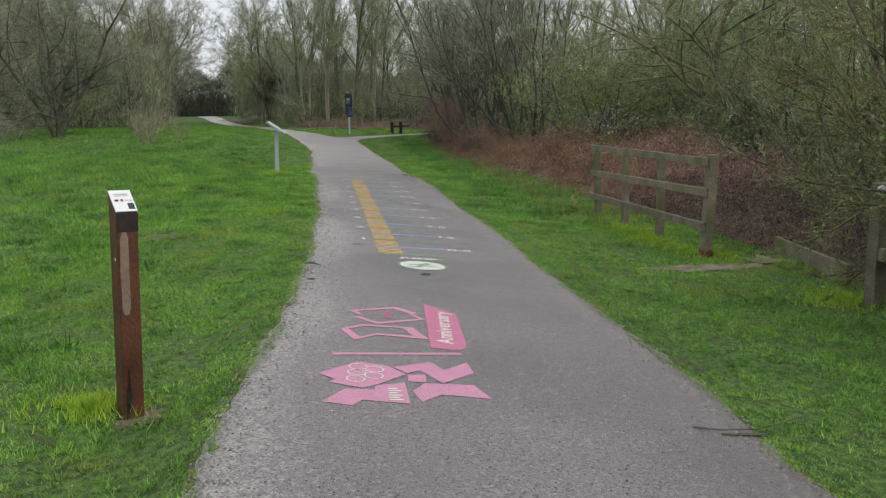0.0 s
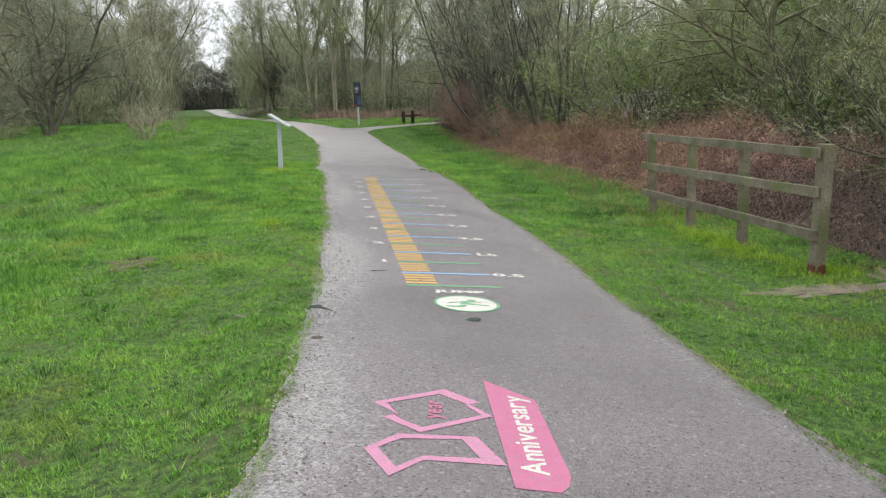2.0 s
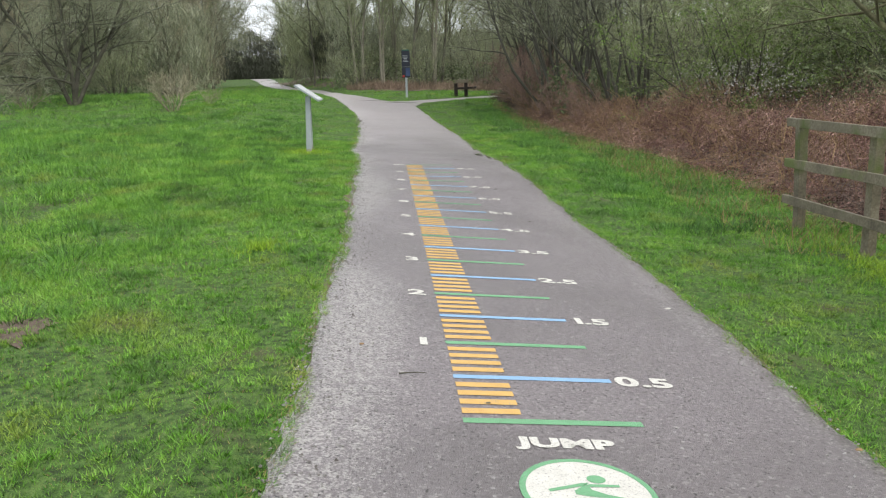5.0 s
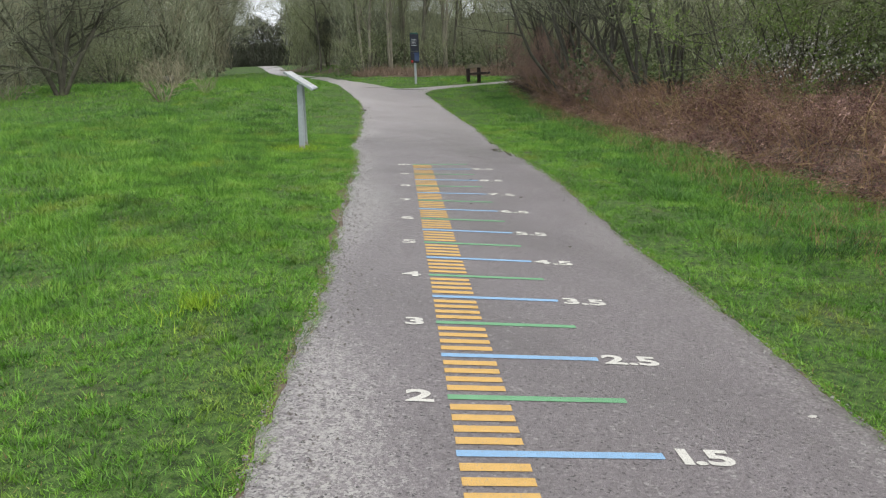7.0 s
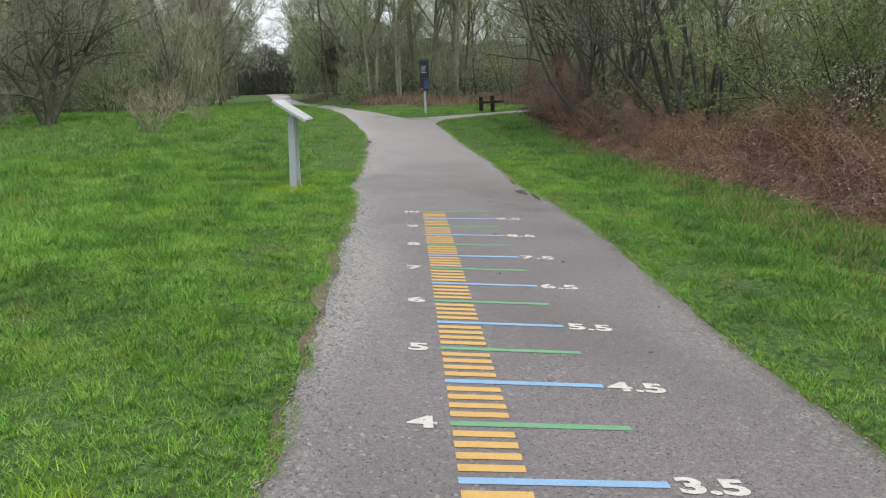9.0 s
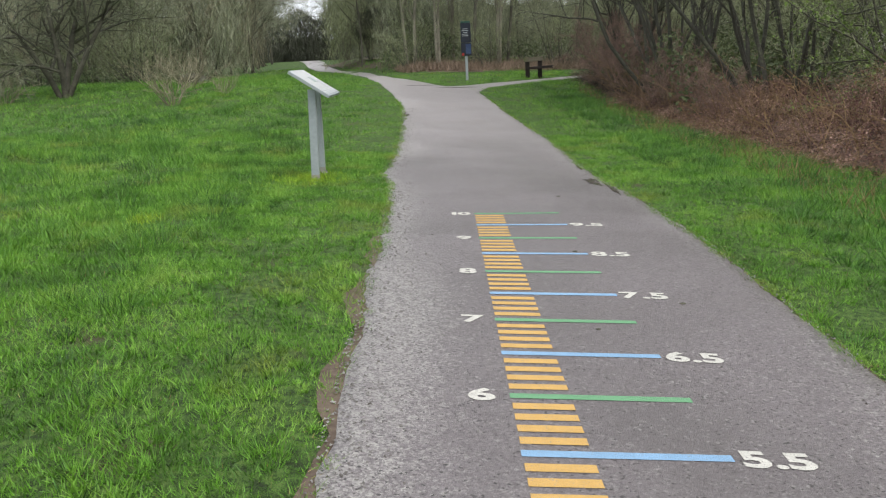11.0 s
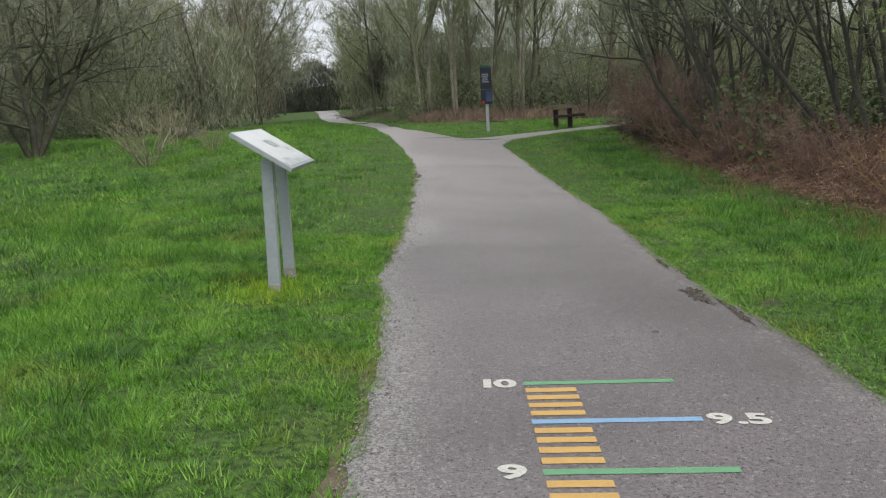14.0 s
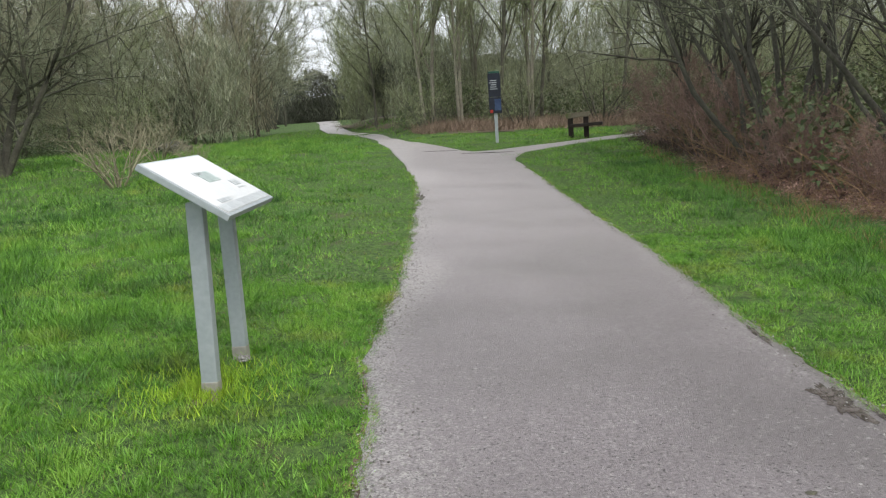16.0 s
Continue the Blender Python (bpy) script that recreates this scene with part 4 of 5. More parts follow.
MULTI = dict(height=7.8, radius=0.058, stems=15, lean=(0.08, 0.58), foot=0.7, steps=[11, 7, 4], wobble=0.12, up=[0.035, 0.07, 0.04], levels=2, kids=[9, 5], first=[0.32, 0.2], angle=(22, 58), ratio=(0.3, 0.5), twigs=21000, twig=0.5, width=0.0038, bark=M_BARK_DARK, twig_mat=M_TWIG, rise=0.3)
TALL = dict(height=12.5, radius=0.075, stems=1, lean=(0.0, 0.08), steps=[11, 6, 4], wobble=0.05, up=[0.03, 0.07, 0.03], levels=2, kids=[20, 3], first=[0.16, 0.2], angle=(22, 52), ratio=(0.22, 0.36), twigs=2900, twig=0.95, width=0.0105, bark=M_BARK, twig_mat=M_TWIG_OLIVE, rise=0.35)
BUSHY = dict(height=4.6, radius=0.05, stems=10, lean=(0.1, 0.95), foot=0.5, steps=[6, 4, 2], wobble=0.12, up=[0.02, 0.03, 0.0], levels=2, kids=[6, 3], first=[0.12, 0.2], angle=(25, 70), ratio=(0.35, 0.55), twigs=4600, twig=0.58, width=0.0046, bark=M_BARK, twig_mat=M_TWIG_OLIVE, rise=0.15)
SMALL = dict(height=1.4, radius=0.02, stems=12, lean=(0.3, 1.2), foot=0.12, steps=[6, 4, 3], wobble=0.09, up=[0.03, 0.04, 0.02], levels=2, kids=[5, 3], first=[0.2, 0.25], angle=(20, 50), ratio=(0.35, 0.5), twigs=900, twig=0.22, width=0.0035, bark=M_TWIG_RUST, twig_mat=M_TWIG_RUST, rise=0.3)


def spec_of(base, **kw):
    return {**base, **kw}


oak = tree("spreading_tree", 1, SPREADING, -11.7, 27.0, 20, 1.1, "bare spreading tree with low dark limbs at the meadow edge")
again(oak, -16.5, 29.5, 140, 1.2, "bare spreading tree behind the meadow")
again(oak, -8.8, -13.5, 250, 0.9)
bush = tree("meadow_bush", 2, SMALL, -7.28, 23.5, 0, 1.0, "small bare reddish bush in the meadow", "bush")
again(bush, -8.3, 28.3, 80, 1.0)
again(bush, -6.6, 26.0, 200, 0.5)
again(bush, -12.8, 25.6, 130, 0.8)
multi = tree("multi_stem_shrub", 3, MULTI, 5.5, 22.6, 0, 1.0, "large bare multi-stemmed shrub beside the path", "shrub")
again(multi, 6.6, 19.2, 75, 0.92)
again(multi, 5.4, 26.6, 160, 0.8)
briar = tree("briar_bush", 14, spec_of(BUSHY, height=3.2, radius=0.025, twigs=6500, twig=0.5, width=0.0045, bark=M_BRIAR, twig_mat=M_BRIAR, leaves=5000, leaf=0.018, leaf_mat=M_BRIAR), 4.75, 25.6, 0, 0.62, "low tangled red-brown briar bush", "bush")
for x, y, a, s in ((4.85, 20.6, 50, 0.36), (4.75, 23.0, 100, 0.5), (4.9, 27.8, 170, 0.6), (5.4, 21.8, 320, 0.4), (5.1, 18.2, 210, 0.34)):
    again(briar, x, y, a, s)
low = tree("thorn_bush", 4, BUSHY, 7.6, 16.0, 0, 0.8, "tangled bare thorn bush with olive twigs", "bush")
for x, y, a, s in ((10.5, 9.5, 80, 1.0), (11.5, 5.5, 140, 1.0), (9.5, 17.5, 200, 1.0), (12.0, 14.0, 260, 1.1), (7.6, 2.5, 20, 0.8), (9.2, -0.5, 330, 1.0), (12.5, 1.5, 90, 1.1), (7.2, -4.0, 60, 0.8), (10.5, -4.5, 10, 1.0), (13.5, 20, 0, 1.1), (11, 27, 120, 1.0), (8, 31.5, 300, 0.9)):
    again(low, x, y, a, s)
leafy = tree("leafing_hawthorn", 5, spec_of(BUSHY, leaves=14000, leaf=0.03, twigs=6000), 7.9, 14.6, 0, 0.8, "hawthorn just coming into green leaf", "tree")
again(leafy, 11.3, 11.2, 140, 1.05)
again(leafy, 10.8, 15.0, 30, 0.75)
again(leafy, 12.6, 17.3, 250, 1.15)
near_thorn = tree("budding_thorn", 6, spec_of(BUSHY, leaves=24000, leaf=0.013, height=3.6, twigs=15000, twig=0.42, width=0.0034, twig_mat=M_TWIG_BUD), 5.7, -2.3, 0, 0.95, "thorn bush with tiny green buds beside the handrail", "bush")
again(near_thorn, 6.0, -4.6, 120, 1.1)
again(near_thorn, 7.2, -0.4, 260, 0.95)
again(near_thorn, 5.1, -3.1, 200, 0.5)
far_oak = tree("far_tree", 17, spec_of(SPREADING, height=10.5, radius=0.075, stems=3, lean=(0.05, 0.3), twigs=6500, twig=0.85, width=0.0095, first=[0.25, 0.15, 0.2], kids=[10, 4, 2], angle=(25, 60), ratio=(0.35, 0.5)), -13.6, 57, 0, 1.0, "fine-twigged bare tree against the sky")
again(far_oak, -12.4, 54, 120, 0.85)
again(far_oak, -14.8, 66, 30, 1.0)
again(far_oak, -6.2, 61, 330, 0.75)
again(far_oak, -16.2, 47, 300, 0.85)
again(far_oak, -4.9, 54.5, 10, 0.85)
again(far_oak, -3.4, 48.5, 190, 0.8)
again(far_oak, -7.9, 68, 40, 0.85)
again(far_oak, -17.5, 84, 300, 0.8)
again(far_oak, -16.2, 74, 210, 0.8)
again(far_oak, -9.4, 78, 150, 0.8)
again(far_oak, -20.5, 97, 20, 0.9)
again(far_oak, -10.6, 90, 80, 0.7)
tree("field_maple", 7, spec_of(SPREADING, stems=1, lean=(0.0, 0.1), height=9.0, radius=0.15, wobble=0.11, first=[0.24, 0.12, 0.2], angle=(35, 68), ratio=(0.45, 0.65), twigs=16000, bark=M_BARK_LICHEN, twig_mat=M_TWIG_OLIVE, kids=[13, 7, 4]), 8.9, 10.2, 100, 0.95, "bare tree with lichen-yellow trunk and limbs behind brambles")
tall = tree("woodland_tree", 8, TALL, 2.6, 38.5, 0, 1.0, "tall slender bare woodland tree", "tree", "wood at the fork")
tall_b = tree("woodland_tree", 9, spec_of(TALL, height=12, stems=2, foot=0.3, lean=(0.05, 0.2), kids=[16, 4], bark=M_BARK_PALE), -0.45, 37.2, 60, 1.0, "tall pale twin-stemmed bare tree", "tree", "wood at the fork")
tall_c = tree("woodland_tree", 10, spec_of(TALL, height=11, twig_mat=M_TWIG_RUST, kids=[22, 3], twigs=3200, first=[0.08, 0.2]), -18, 44, 0, 1.0, "tall bare tree with rusty brown twigs", "tree", "wood behind the meadow")
rng = np.random.default_rng(21)
for y0, x0, x1, gap in ((36.8, -2.0, 12, 2.3), (42, -1.9, 17, 2.8), (50, -4.6, 10, 3.4)):
    for x in np.arange(x0, x1, gap):
        x, y = x + rng.uniform(-0.7, 0.7), y0 + rng.uniform(-1.6, 1.6)
        again(tall if rng.random() < 0.65 else tall_b, x, y, rng.uniform(0, 360), rng.uniform(0.75, 1.15) * (0.75 if x < -3 else 1))
for y0, x0, x1, gap in ((43, -30, -10.9, 2.4), (50, -34, -11.6, 3.0)):
    for x in np.arange(x0, x1, gap):
        again(tall_c if rng.random() < 0.7 else tall, x + rng.uniform(-0.8, 0.8), y0 + rng.uniform(-2, 2), rng.uniform(0, 360), rng.uniform(0.75, 1.1))
for x0, gap in ((14, 3.2),):
    for y in np.arange(-10, 36, gap):
        again(tall if rng.random() < 0.7 else tall_b, x0 + rng.uniform(-1.2, 1.2), y + rng.uniform(-1.2, 1.2), rng.uniform(0, 360), rng.uniform(0.7, 1.0))
for x, y, s in ((-24, 33, 1.0), (-21, 37, 0.9), (-28, 36, 1.0), (-18.5, 39, 0.9), (-32, 31, 1.0)):
    again(tall_c, x, y, rng.uniform(0, 360), s * 0.9)
for x, y, s in ((-1.6, 36, 0.45), (1.6, 35.6, 0.5), (4.5, 35.5, 0.7), (8, 36.5, 0.8), (-1.0, 40.0, 0.6), (-15, 42, 0.9), (-13, 47, 0.8), (-19.5, 41, 0.9), (-24, 40, 1.0), (-3.0, 49, 0.6), (-14, 38.5, 0.6)):
    again(low, x, y, rng.uniform(0, 360), s)


# ---- far woods ----
def far_wood(name, x0, x1, y, top, n, mat, seed, label):
    """A thicket of distant stems and twigs, too many to count."""
    r = np.random.default_rng(seed)
    x = r.uniform(x0, x1, n)
    yy = y + r.uniform(-3, 3, n)
    crest = top * (0.8 + 0.2 * np.sin(x * 0.35 + seed) * np.cos(x * 0.13) + 0.12 * np.sin(x * 1.3))
    h = crest * r.uniform(0, 1, n) ** 0.8
    base = np.stack([x, yy, ground_z(x, yy) + h * 0.8], 1)
    return tagged(new(name, tri_mesh(name, blades(r, base, r.uniform(0.4, 1.3, n) * top / 9, r.uniform(0.014, 0.032, n) * (3.0 if y > 95 else 1.0), 0.9), mat)), label, "woodland", kind="stuff")


far_wood("far_wood", -7.6, 34, 55, 10, 60000, M_TWIG_OLIVE, 31, "distant bare woodland")
far_wood("far_wood_left", -44, -12.0, 55, 11.5, 60000, M_TWIG_RUST, 32, "distant rusty bare woodland")
far_wood("far_wood_low", -38, -18.0, 88, 8.0, 16000, M_TREELINE, 33, "low distant treeline beyond the path")
far_wood("far_wood_low", -11.3, -3, 86, 8.5, 12000, M_TREELINE, 34, "low distant treeline beyond the path")
far_wood("far_wood_low", -34, -4, 105, 9.6, 34000, M_TREELINE, 39, "low distant treeline beyond the path")
far_wood("far_wood_fringe", -3.5, 16, 43, 6.5, 24000, M_TWIG, 35, "twiggy bare thicket at the wood edge")
far_wood("far_wood_fringe_left", -34, -10.6, 45, 8.0, 32000, M_TWIG, 36, "twiggy bare thicket behind the meadow")
n = 60000
rr = np.random.default_rng(38)
ux, uy = rr.uniform(15, 22, n), rr.uniform(-14, 40, n)
base = np.stack([ux, uy, ground_z(ux, uy) + 9 * rr.uniform(0, 1, n) ** 0.9 * (0.75 + 0.25 * np.sin(uy * 0.6) * np.cos(ux))], 1)
tagged(new("far_wood_side", tri_mesh("far_wood_side", blades(rr, base, rr.uniform(0.4, 1.3, n), rr.uniform(0.012, 0.03, n), 0.75), M_TWIG_OLIVE)), "bare woodland behind the brambles", "woodland", kind="stuff")


def backdrop(name, pts, top, seed, label):
    verts, faces = [], []
    n = 160
    for i in range(n + 1):
        t = i / n * (len(pts) - 1)
        k = min(int(t), len(pts) - 2)
        p = Vector(pts[k]).lerp(Vector(pts[k + 1]), t - k)
        taper = float(smooth(i / 14)) * float(smooth((n - i) / 14))
        h = taper * top * (0.72 + 0.25 * noise.noise((i * 0.11, seed, 0)) + 0.08 * noise.noise((i * 0.7, seed, 3)))
        verts += [(p.x, p.y, -1), (p.x, p.y, 1.4 * taper + h)]
        if i:
            faces.append((2 * i - 2, 2 * i, 2 * i + 1, 2 * i - 1))
    return tagged(new(name, mesh_from(name, verts, faces, M_TREELINE)), label, "woodland", kind="structure")


backdrop("backdrop_wood", [(-12, 78), (20, 74), (70, 60), (80, -30)], 6.0, 1, "dark mass of distant woodland")
backdrop("backdrop_wood_left", [(-110, 10), (-70, 66), (-13.5, 78)], 6.5, 2, "dark mass of distant woodland")
backdrop("backdrop_wood_low", [(-45, 112), (5, 108)], 4.6, 3, "low dark distant woodland")
backdrop("backdrop_wood_behind", [(80, -30), (20, -70), (-60, -60), (-110, 10)], 8.0, 4, "dark mass of woodland behind")

n = 52000
rr = np.random.default_rng(37)
ux, uy = rr.uniform(8.0, 15, n), rr.uniform(-8, 33, n)
hh = np.array([1.7 + 1.5 * noise.noise((a * 0.35, b * 0.35, 6)) for a, b in zip(ux, uy)]) * rr.uniform(0, 1, n)
base = np.stack([ux, uy, ground_z(ux, uy) + np.maximum(hh, 0)], 1)
p, q = unit(rr.normal(0, 1, (n, 3))), unit(rr.normal(0, 1, (n, 3)))
s = rr.uniform(0.02, 0.05, n)[:, None]
tagged(new("evergreen_undergrowth", tri_mesh("evergreen_undergrowth", np.stack([base - p * s, base + p * s, base + q * s * 2.2], 1), M_IVY)), "dull green undergrowth beneath the trees", "undergrowth", kind="stuff")
for ux0, ux1, uy0, uy1, n, top in ((-32, -13, 40, 46, 16000, 2.2), (-3, 14, 37.5, 44, 16000, 1.8), (4.6, 8, 19, 30, 9000, 1.6)):
    ux, uy = rr.uniform(ux0, ux1, n), rr.uniform(uy0, uy1, n)
    base = np.stack([ux, uy, ground_z(ux, uy) + rr.uniform(0, 1, n) * np.maximum(0.2, np.array([top * (0.7 + 0.8 * noise.noise((a * 0.4, b * 0.4, 2))) for a, b in zip(ux, uy)]))], 1)
    p, q = unit(rr.normal(0, 1, (n, 3))), unit(rr.normal(0, 1, (n, 3)))
    s = rr.uniform(0.025, 0.06, n)[:, None]
    tagged(new("wood_undergrowth", tri_mesh("wood_undergrowth", np.stack([base - p * s, base + p * s, base + q * s * 2.2], 1), M_IVY)), "dark undergrowth at the foot of the wood", "undergrowth", kind="stuff")
for bx, by, bz, rx, rz, n in ((-4.3, 53, 2.2, 2.0, 1.9, 7000), (-1.7, 46.5, 1.9, 2.0, 1.6, 6000), (-15.2, 50, 1.9, 2.2, 1.6, 6000), (-4.6, 60, 2.6, 3.0, 2.4, 7000)):
    d = unit(rr.normal(0, 1, (n, 3))) * (rr.uniform(0, 1, n) ** 0.4)[:, None]
    k = 0.75 + 0.35 * np.array([noise.noise((a[0] * 2.2 + bx, a[1] * 2.2, a[2] * 2.2)) for a in d])
    base = np.array([bx, by, gz(bx, by) + bz]) + d * k[:, None] * np.array([rx, rx, rz])
    tagged(new("dark_thicket", tri_mesh("dark_thicket", blades(rr, base, rr.uniform(0.25, 0.7, n), rr.uniform(0.02, 0.045, n), 0.9), M_TREELINE)), "rounded dark bare hawthorn thicket beside the far path", "thicket", kind="stuff")
n = 1300
cx, cy, cz = np.array([(6.9, 14.6, 1.35), (7.6, 13.4, 1.5), (7.0, 12.0, 1.1), (8.4, 15.2, 1.7)]).T
k = rr.integers(0, 4, n)
base = np.stack([cx[k], cy[k], cz[k]], 1) + rr.normal(0, 1, (n, 3)) * np.array([0.5, 0.5, 0.16])
p, q = unit(rr.normal(0, 1, (n, 3))), unit(rr.normal(0, 1, (n, 3)))
tagged(new("seed_heads", tri_mesh("seed_heads", np.stack([base - p * 0.018, base + p * 0.018, base + q * 0.036], 1), M_SEED)), "pale fluffy climber seed heads on bushes", "seed heads", kind="stuff")

# ---- brambles ----
r = np.random.default_rng(41)


def bramble(name, n, ylo, yhi, depth, tall_h, mat, label):
    """Arching canes in a mound, with short side shoots and shrivelled leaves."""
    def spots(k):
        y = r.uniform(ylo, yhi, k)
        u = r.uniform(0, 1, k) ** 1.2
        x = np.interp(y, HEDGE_Y, HEDGE_X) + 0.15 + depth * u
        ditch = -0.45 * smooth((x - 4.6) / 1.2) * smooth((8 - np.abs(y + 1)) / 4)
        lumps = 0.75 + 0.5 * np.array([noise.noise((a * 0.55, b * 0.55, 9)) for a, b in zip(x, y)])
        h = tall_h * lumps * smooth(0.1 + u * 2.6) * np.interp(y, [3, 7, 12, 16, 22], [0.95, 1.1, 1.2, 0.75, 0.62])
        return np.stack([x, y, ground_z(x, y) + ditch], 1), np.maximum(h, 0.08)

    m = n // 5
    root, h = spots(m)
    a, span = r.uniform(0, 2 * np.pi, m), r.uniform(0.35, 1.25, m)
    way = np.stack([np.cos(a), np.sin(a), np.zeros(m)], 1)
    start, reach, lift = r.uniform(0.0, 0.3, m), r.uniform(0.45, 0.75, m), h * r.uniform(0.55, 1.15, m)
    wide = unit(np.cross(way, r.normal(0, 1, (m, 3)) + np.array([0, 0, 0.6]))) * r.uniform(0.0016, 0.0042, m)[:, None]
    bend = np.stack([-np.sin(a), np.cos(a), np.zeros(m)], 1) * r.normal(0, 0.18, m)[:, None]
    pts = []
    for k in range(6):
        f = k / 5
        z = lift * np.sin(np.pi * (start + reach * f))
        pts.append(root + way * (span * (f - 0.4))[:, None] + bend * f * f + np.array([0, 0, 1.0]) * z[:, None] + r.normal(0, 0.012, (m, 3)))
    tris = []
    for k in range(5):
        w0, w1 = wide * (1 - 0.15 * k), wide * (0.85 - 0.15 * k)
        tris += [np.stack([pts[k] - w0, pts[k] + w0, pts[k + 1] + w1], 1), np.stack([pts[k] - w0, pts[k + 1] + w1, pts[k + 1] - w1], 1)]
    q = n // 2
    pick, seg = r.integers(0, m, q), r.integers(0, 5, q)
    base = np.array(pts)[seg, pick]
    d = unit(r.normal(0, 1, (q, 3)) + np.array([0, 0, 0.5])) * r.uniform(0.06, 0.26, q)[:, None]
    w = unit(np.cross(d, r.normal(0, 1, (q, 3)))) * r.uniform(0.0012, 0.0028, q)[:, None]
    tris.append(np.stack([base - w, base + w, base + d], 1))
    pick, seg = r.integers(0, m, n), r.integers(0, 5, n)
    c = np.array(pts)[seg, pick] + r.normal(0, 0.05, (n, 3))
    u, v = unit(r.normal(0, 1, (n, 3))), unit(r.normal(0, 1, (n, 3)))
    s = r.uniform(0.007, 0.02, n)[:, None]
    tris.append(np.stack([c - u * s, c + u * s, c + v * s * 2], 1))
    return tagged(new(name, tri_mesh(name, np.concatenate(tris), mat)), label, "brambles", kind="stuff")


bramble("bramble_thicket", 42000, 5.2, 23, 3.6, 1.2, M_BRAMBLE, "tangle of dead reddish brown brambles")
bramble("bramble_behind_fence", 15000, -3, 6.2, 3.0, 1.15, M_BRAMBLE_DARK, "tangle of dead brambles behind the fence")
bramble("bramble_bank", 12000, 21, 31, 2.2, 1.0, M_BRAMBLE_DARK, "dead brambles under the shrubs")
bramble("pale_bramble_stems", 10000, 7, 24, 2.6, 1.25, M_STRAW, "pale dead stems among brambles")
v, f = [], []
for i in range(260):
    y = r.uniform(6, 29)
    x = float(np.interp(y, HEDGE_Y, HEDGE_X)) + r.uniform(0.25, 1.5)
    d = np.array([r.normal(-0.12, 0.3), r.normal(0, 0.3), 1.0])
    p, ln = np.array([x, y, gz(x, y)]), r.uniform(0.6, 1.7)
    pts = [p]
    for k in range(5):
        d = d + np.array([r.normal(-0.03, 0.12), r.normal(0, 0.12), -0.16])
        p = p + d / np.linalg.norm(d) * ln / 5
        pts.append(p)
    tube(pts, [0.007, 0.0065, 0.006, 0.005, 0.004, 0.002], 3, v, f)
tagged(new("arching_canes", mesh_from("arching_canes", v, f, M_STRAW)), "pale arching dead canes at the bramble edge", "brambles", kind="stuff")
n = 22000
x, y = r.uniform(-6, 12, n), r.uniform(33.5, 37.5, n)
keep = ~on_path(x, y, 0.8) & (x > -3.0 - (y - 35) * 0.4)
x, y = x[keep], y[keep]
tagged(new("dead_bracken", tri_mesh("dead_bracken", blades(r, np.stack([x, y, ground_z(x, y)], 1), r.uniform(0.12, 0.5, len(x)), r.uniform(0.012, 0.03, len(x)), 0.97), M_BRACKEN)), "dead russet bracken at the wood edge", "bracken", kind="stuff")

# ---- grass ----
r = np.random.default_rng(51)


def lumpy(x, y, s, seed):
    return np.array([noise.noise((a * s, b * s, seed)) for a, b in zip(x, y)])


def sward(name, n, x0, x1, y0, y1, hlo, hhi, width, lean, mat, label, tuss=0.6, clear=0.0, thin=0.5, worn=False):
    """Blades over a stretch of ground, shorter where feet tread beside the path and longer in the lush hollows."""
    x, y = r.uniform(x0, x1, n), r.uniform(y0, y1, n)
    hedge = np.interp(y, HEDGE_Y, HEDGE_X)
    fray = 0.1 * lumpy(x, y, 6.0, 6) + 0.08 * lumpy(x, y, 1.9, 1) + 0.05 * lumpy(x, y, 17.0, 2)
    keep = ~on_path(x + fray + np.where(x < 0, np.maximum(0, np.interp(y, SOIL_Y, SOIL_W) * (0.7 + 1.6 * lumpy(x, y, 2.3, 14))), 0), y, clear) & (x < hedge + 0.25) & (np.hypot(x + 1.46, (y + 4.31)) > 0.08)
    keep &= ~(((x - 3.9) / 0.95) ** 2 + ((y - 0.16 + 0.2 * lumpy(x, y, 3.0, 2)) / 0.15) ** 2 < r.uniform(0.5, 1.3, len(x))) & ~(np.hypot(x + 2.45, (y - 1.3)) < 0.15)
    x, y = x[keep], y[keep]
    t = lumpy(x, y, 1.1, 3) + 0.6 * lumpy(x, y, 3.1, 8) + 0.55 * lumpy(x, y, 8.0, 4)
    if worn:
        keep = r.uniform(0, 1, len(x)) < np.clip(0.55 - 1.4 * t, 0.1, 1) * np.interp(y, [-8, 0, 5, 18], [1, 0.85, 0.16, 0.08]) * np.interp(x, [-4, -2.6, -1, 1.4, 2.5, 4.5], [0.4, 0.8, 1, 0.5, 0.25, 0.2])
    else:
        keep = r.uniform(0, 1, len(x)) < np.clip(0.85 + thin * 1.1 * t, 0.45, 1)
    x, y, t = x[keep], y[keep], t[keep]
    gap = np.where(x < 0, np.interp(y, EDGE_Y, EDGE_L) - x, x - np.interp(y, EDGE_Y, EDGE_R))
    h = r.uniform(hlo, hhi, len(x)) * np.maximum(0.4, 1 + tuss * np.clip(t, -0.6, 1.4) * 1.5)
    h *= np.interp(gap, [0, 0.7, 1.6], [0.6, 0.75, 1.1]) * np.interp(y, [-6, 2, 7, 14], [0.8, 0.85, 1.15, 1.25])
    z = ground_z(x, y) - 0.018 + 0.06 * np.clip((-x - 2.2) / 2, 0, 1) * lumpy(x, y, 0.9, 5)
    return tagged(new(name, tri_mesh(name, blades(r, np.stack([x, y, z], 1), h, width * r.uniform(0.6, 1.3, len(x)), lean), mat)), label, "grass", kind="stuff")


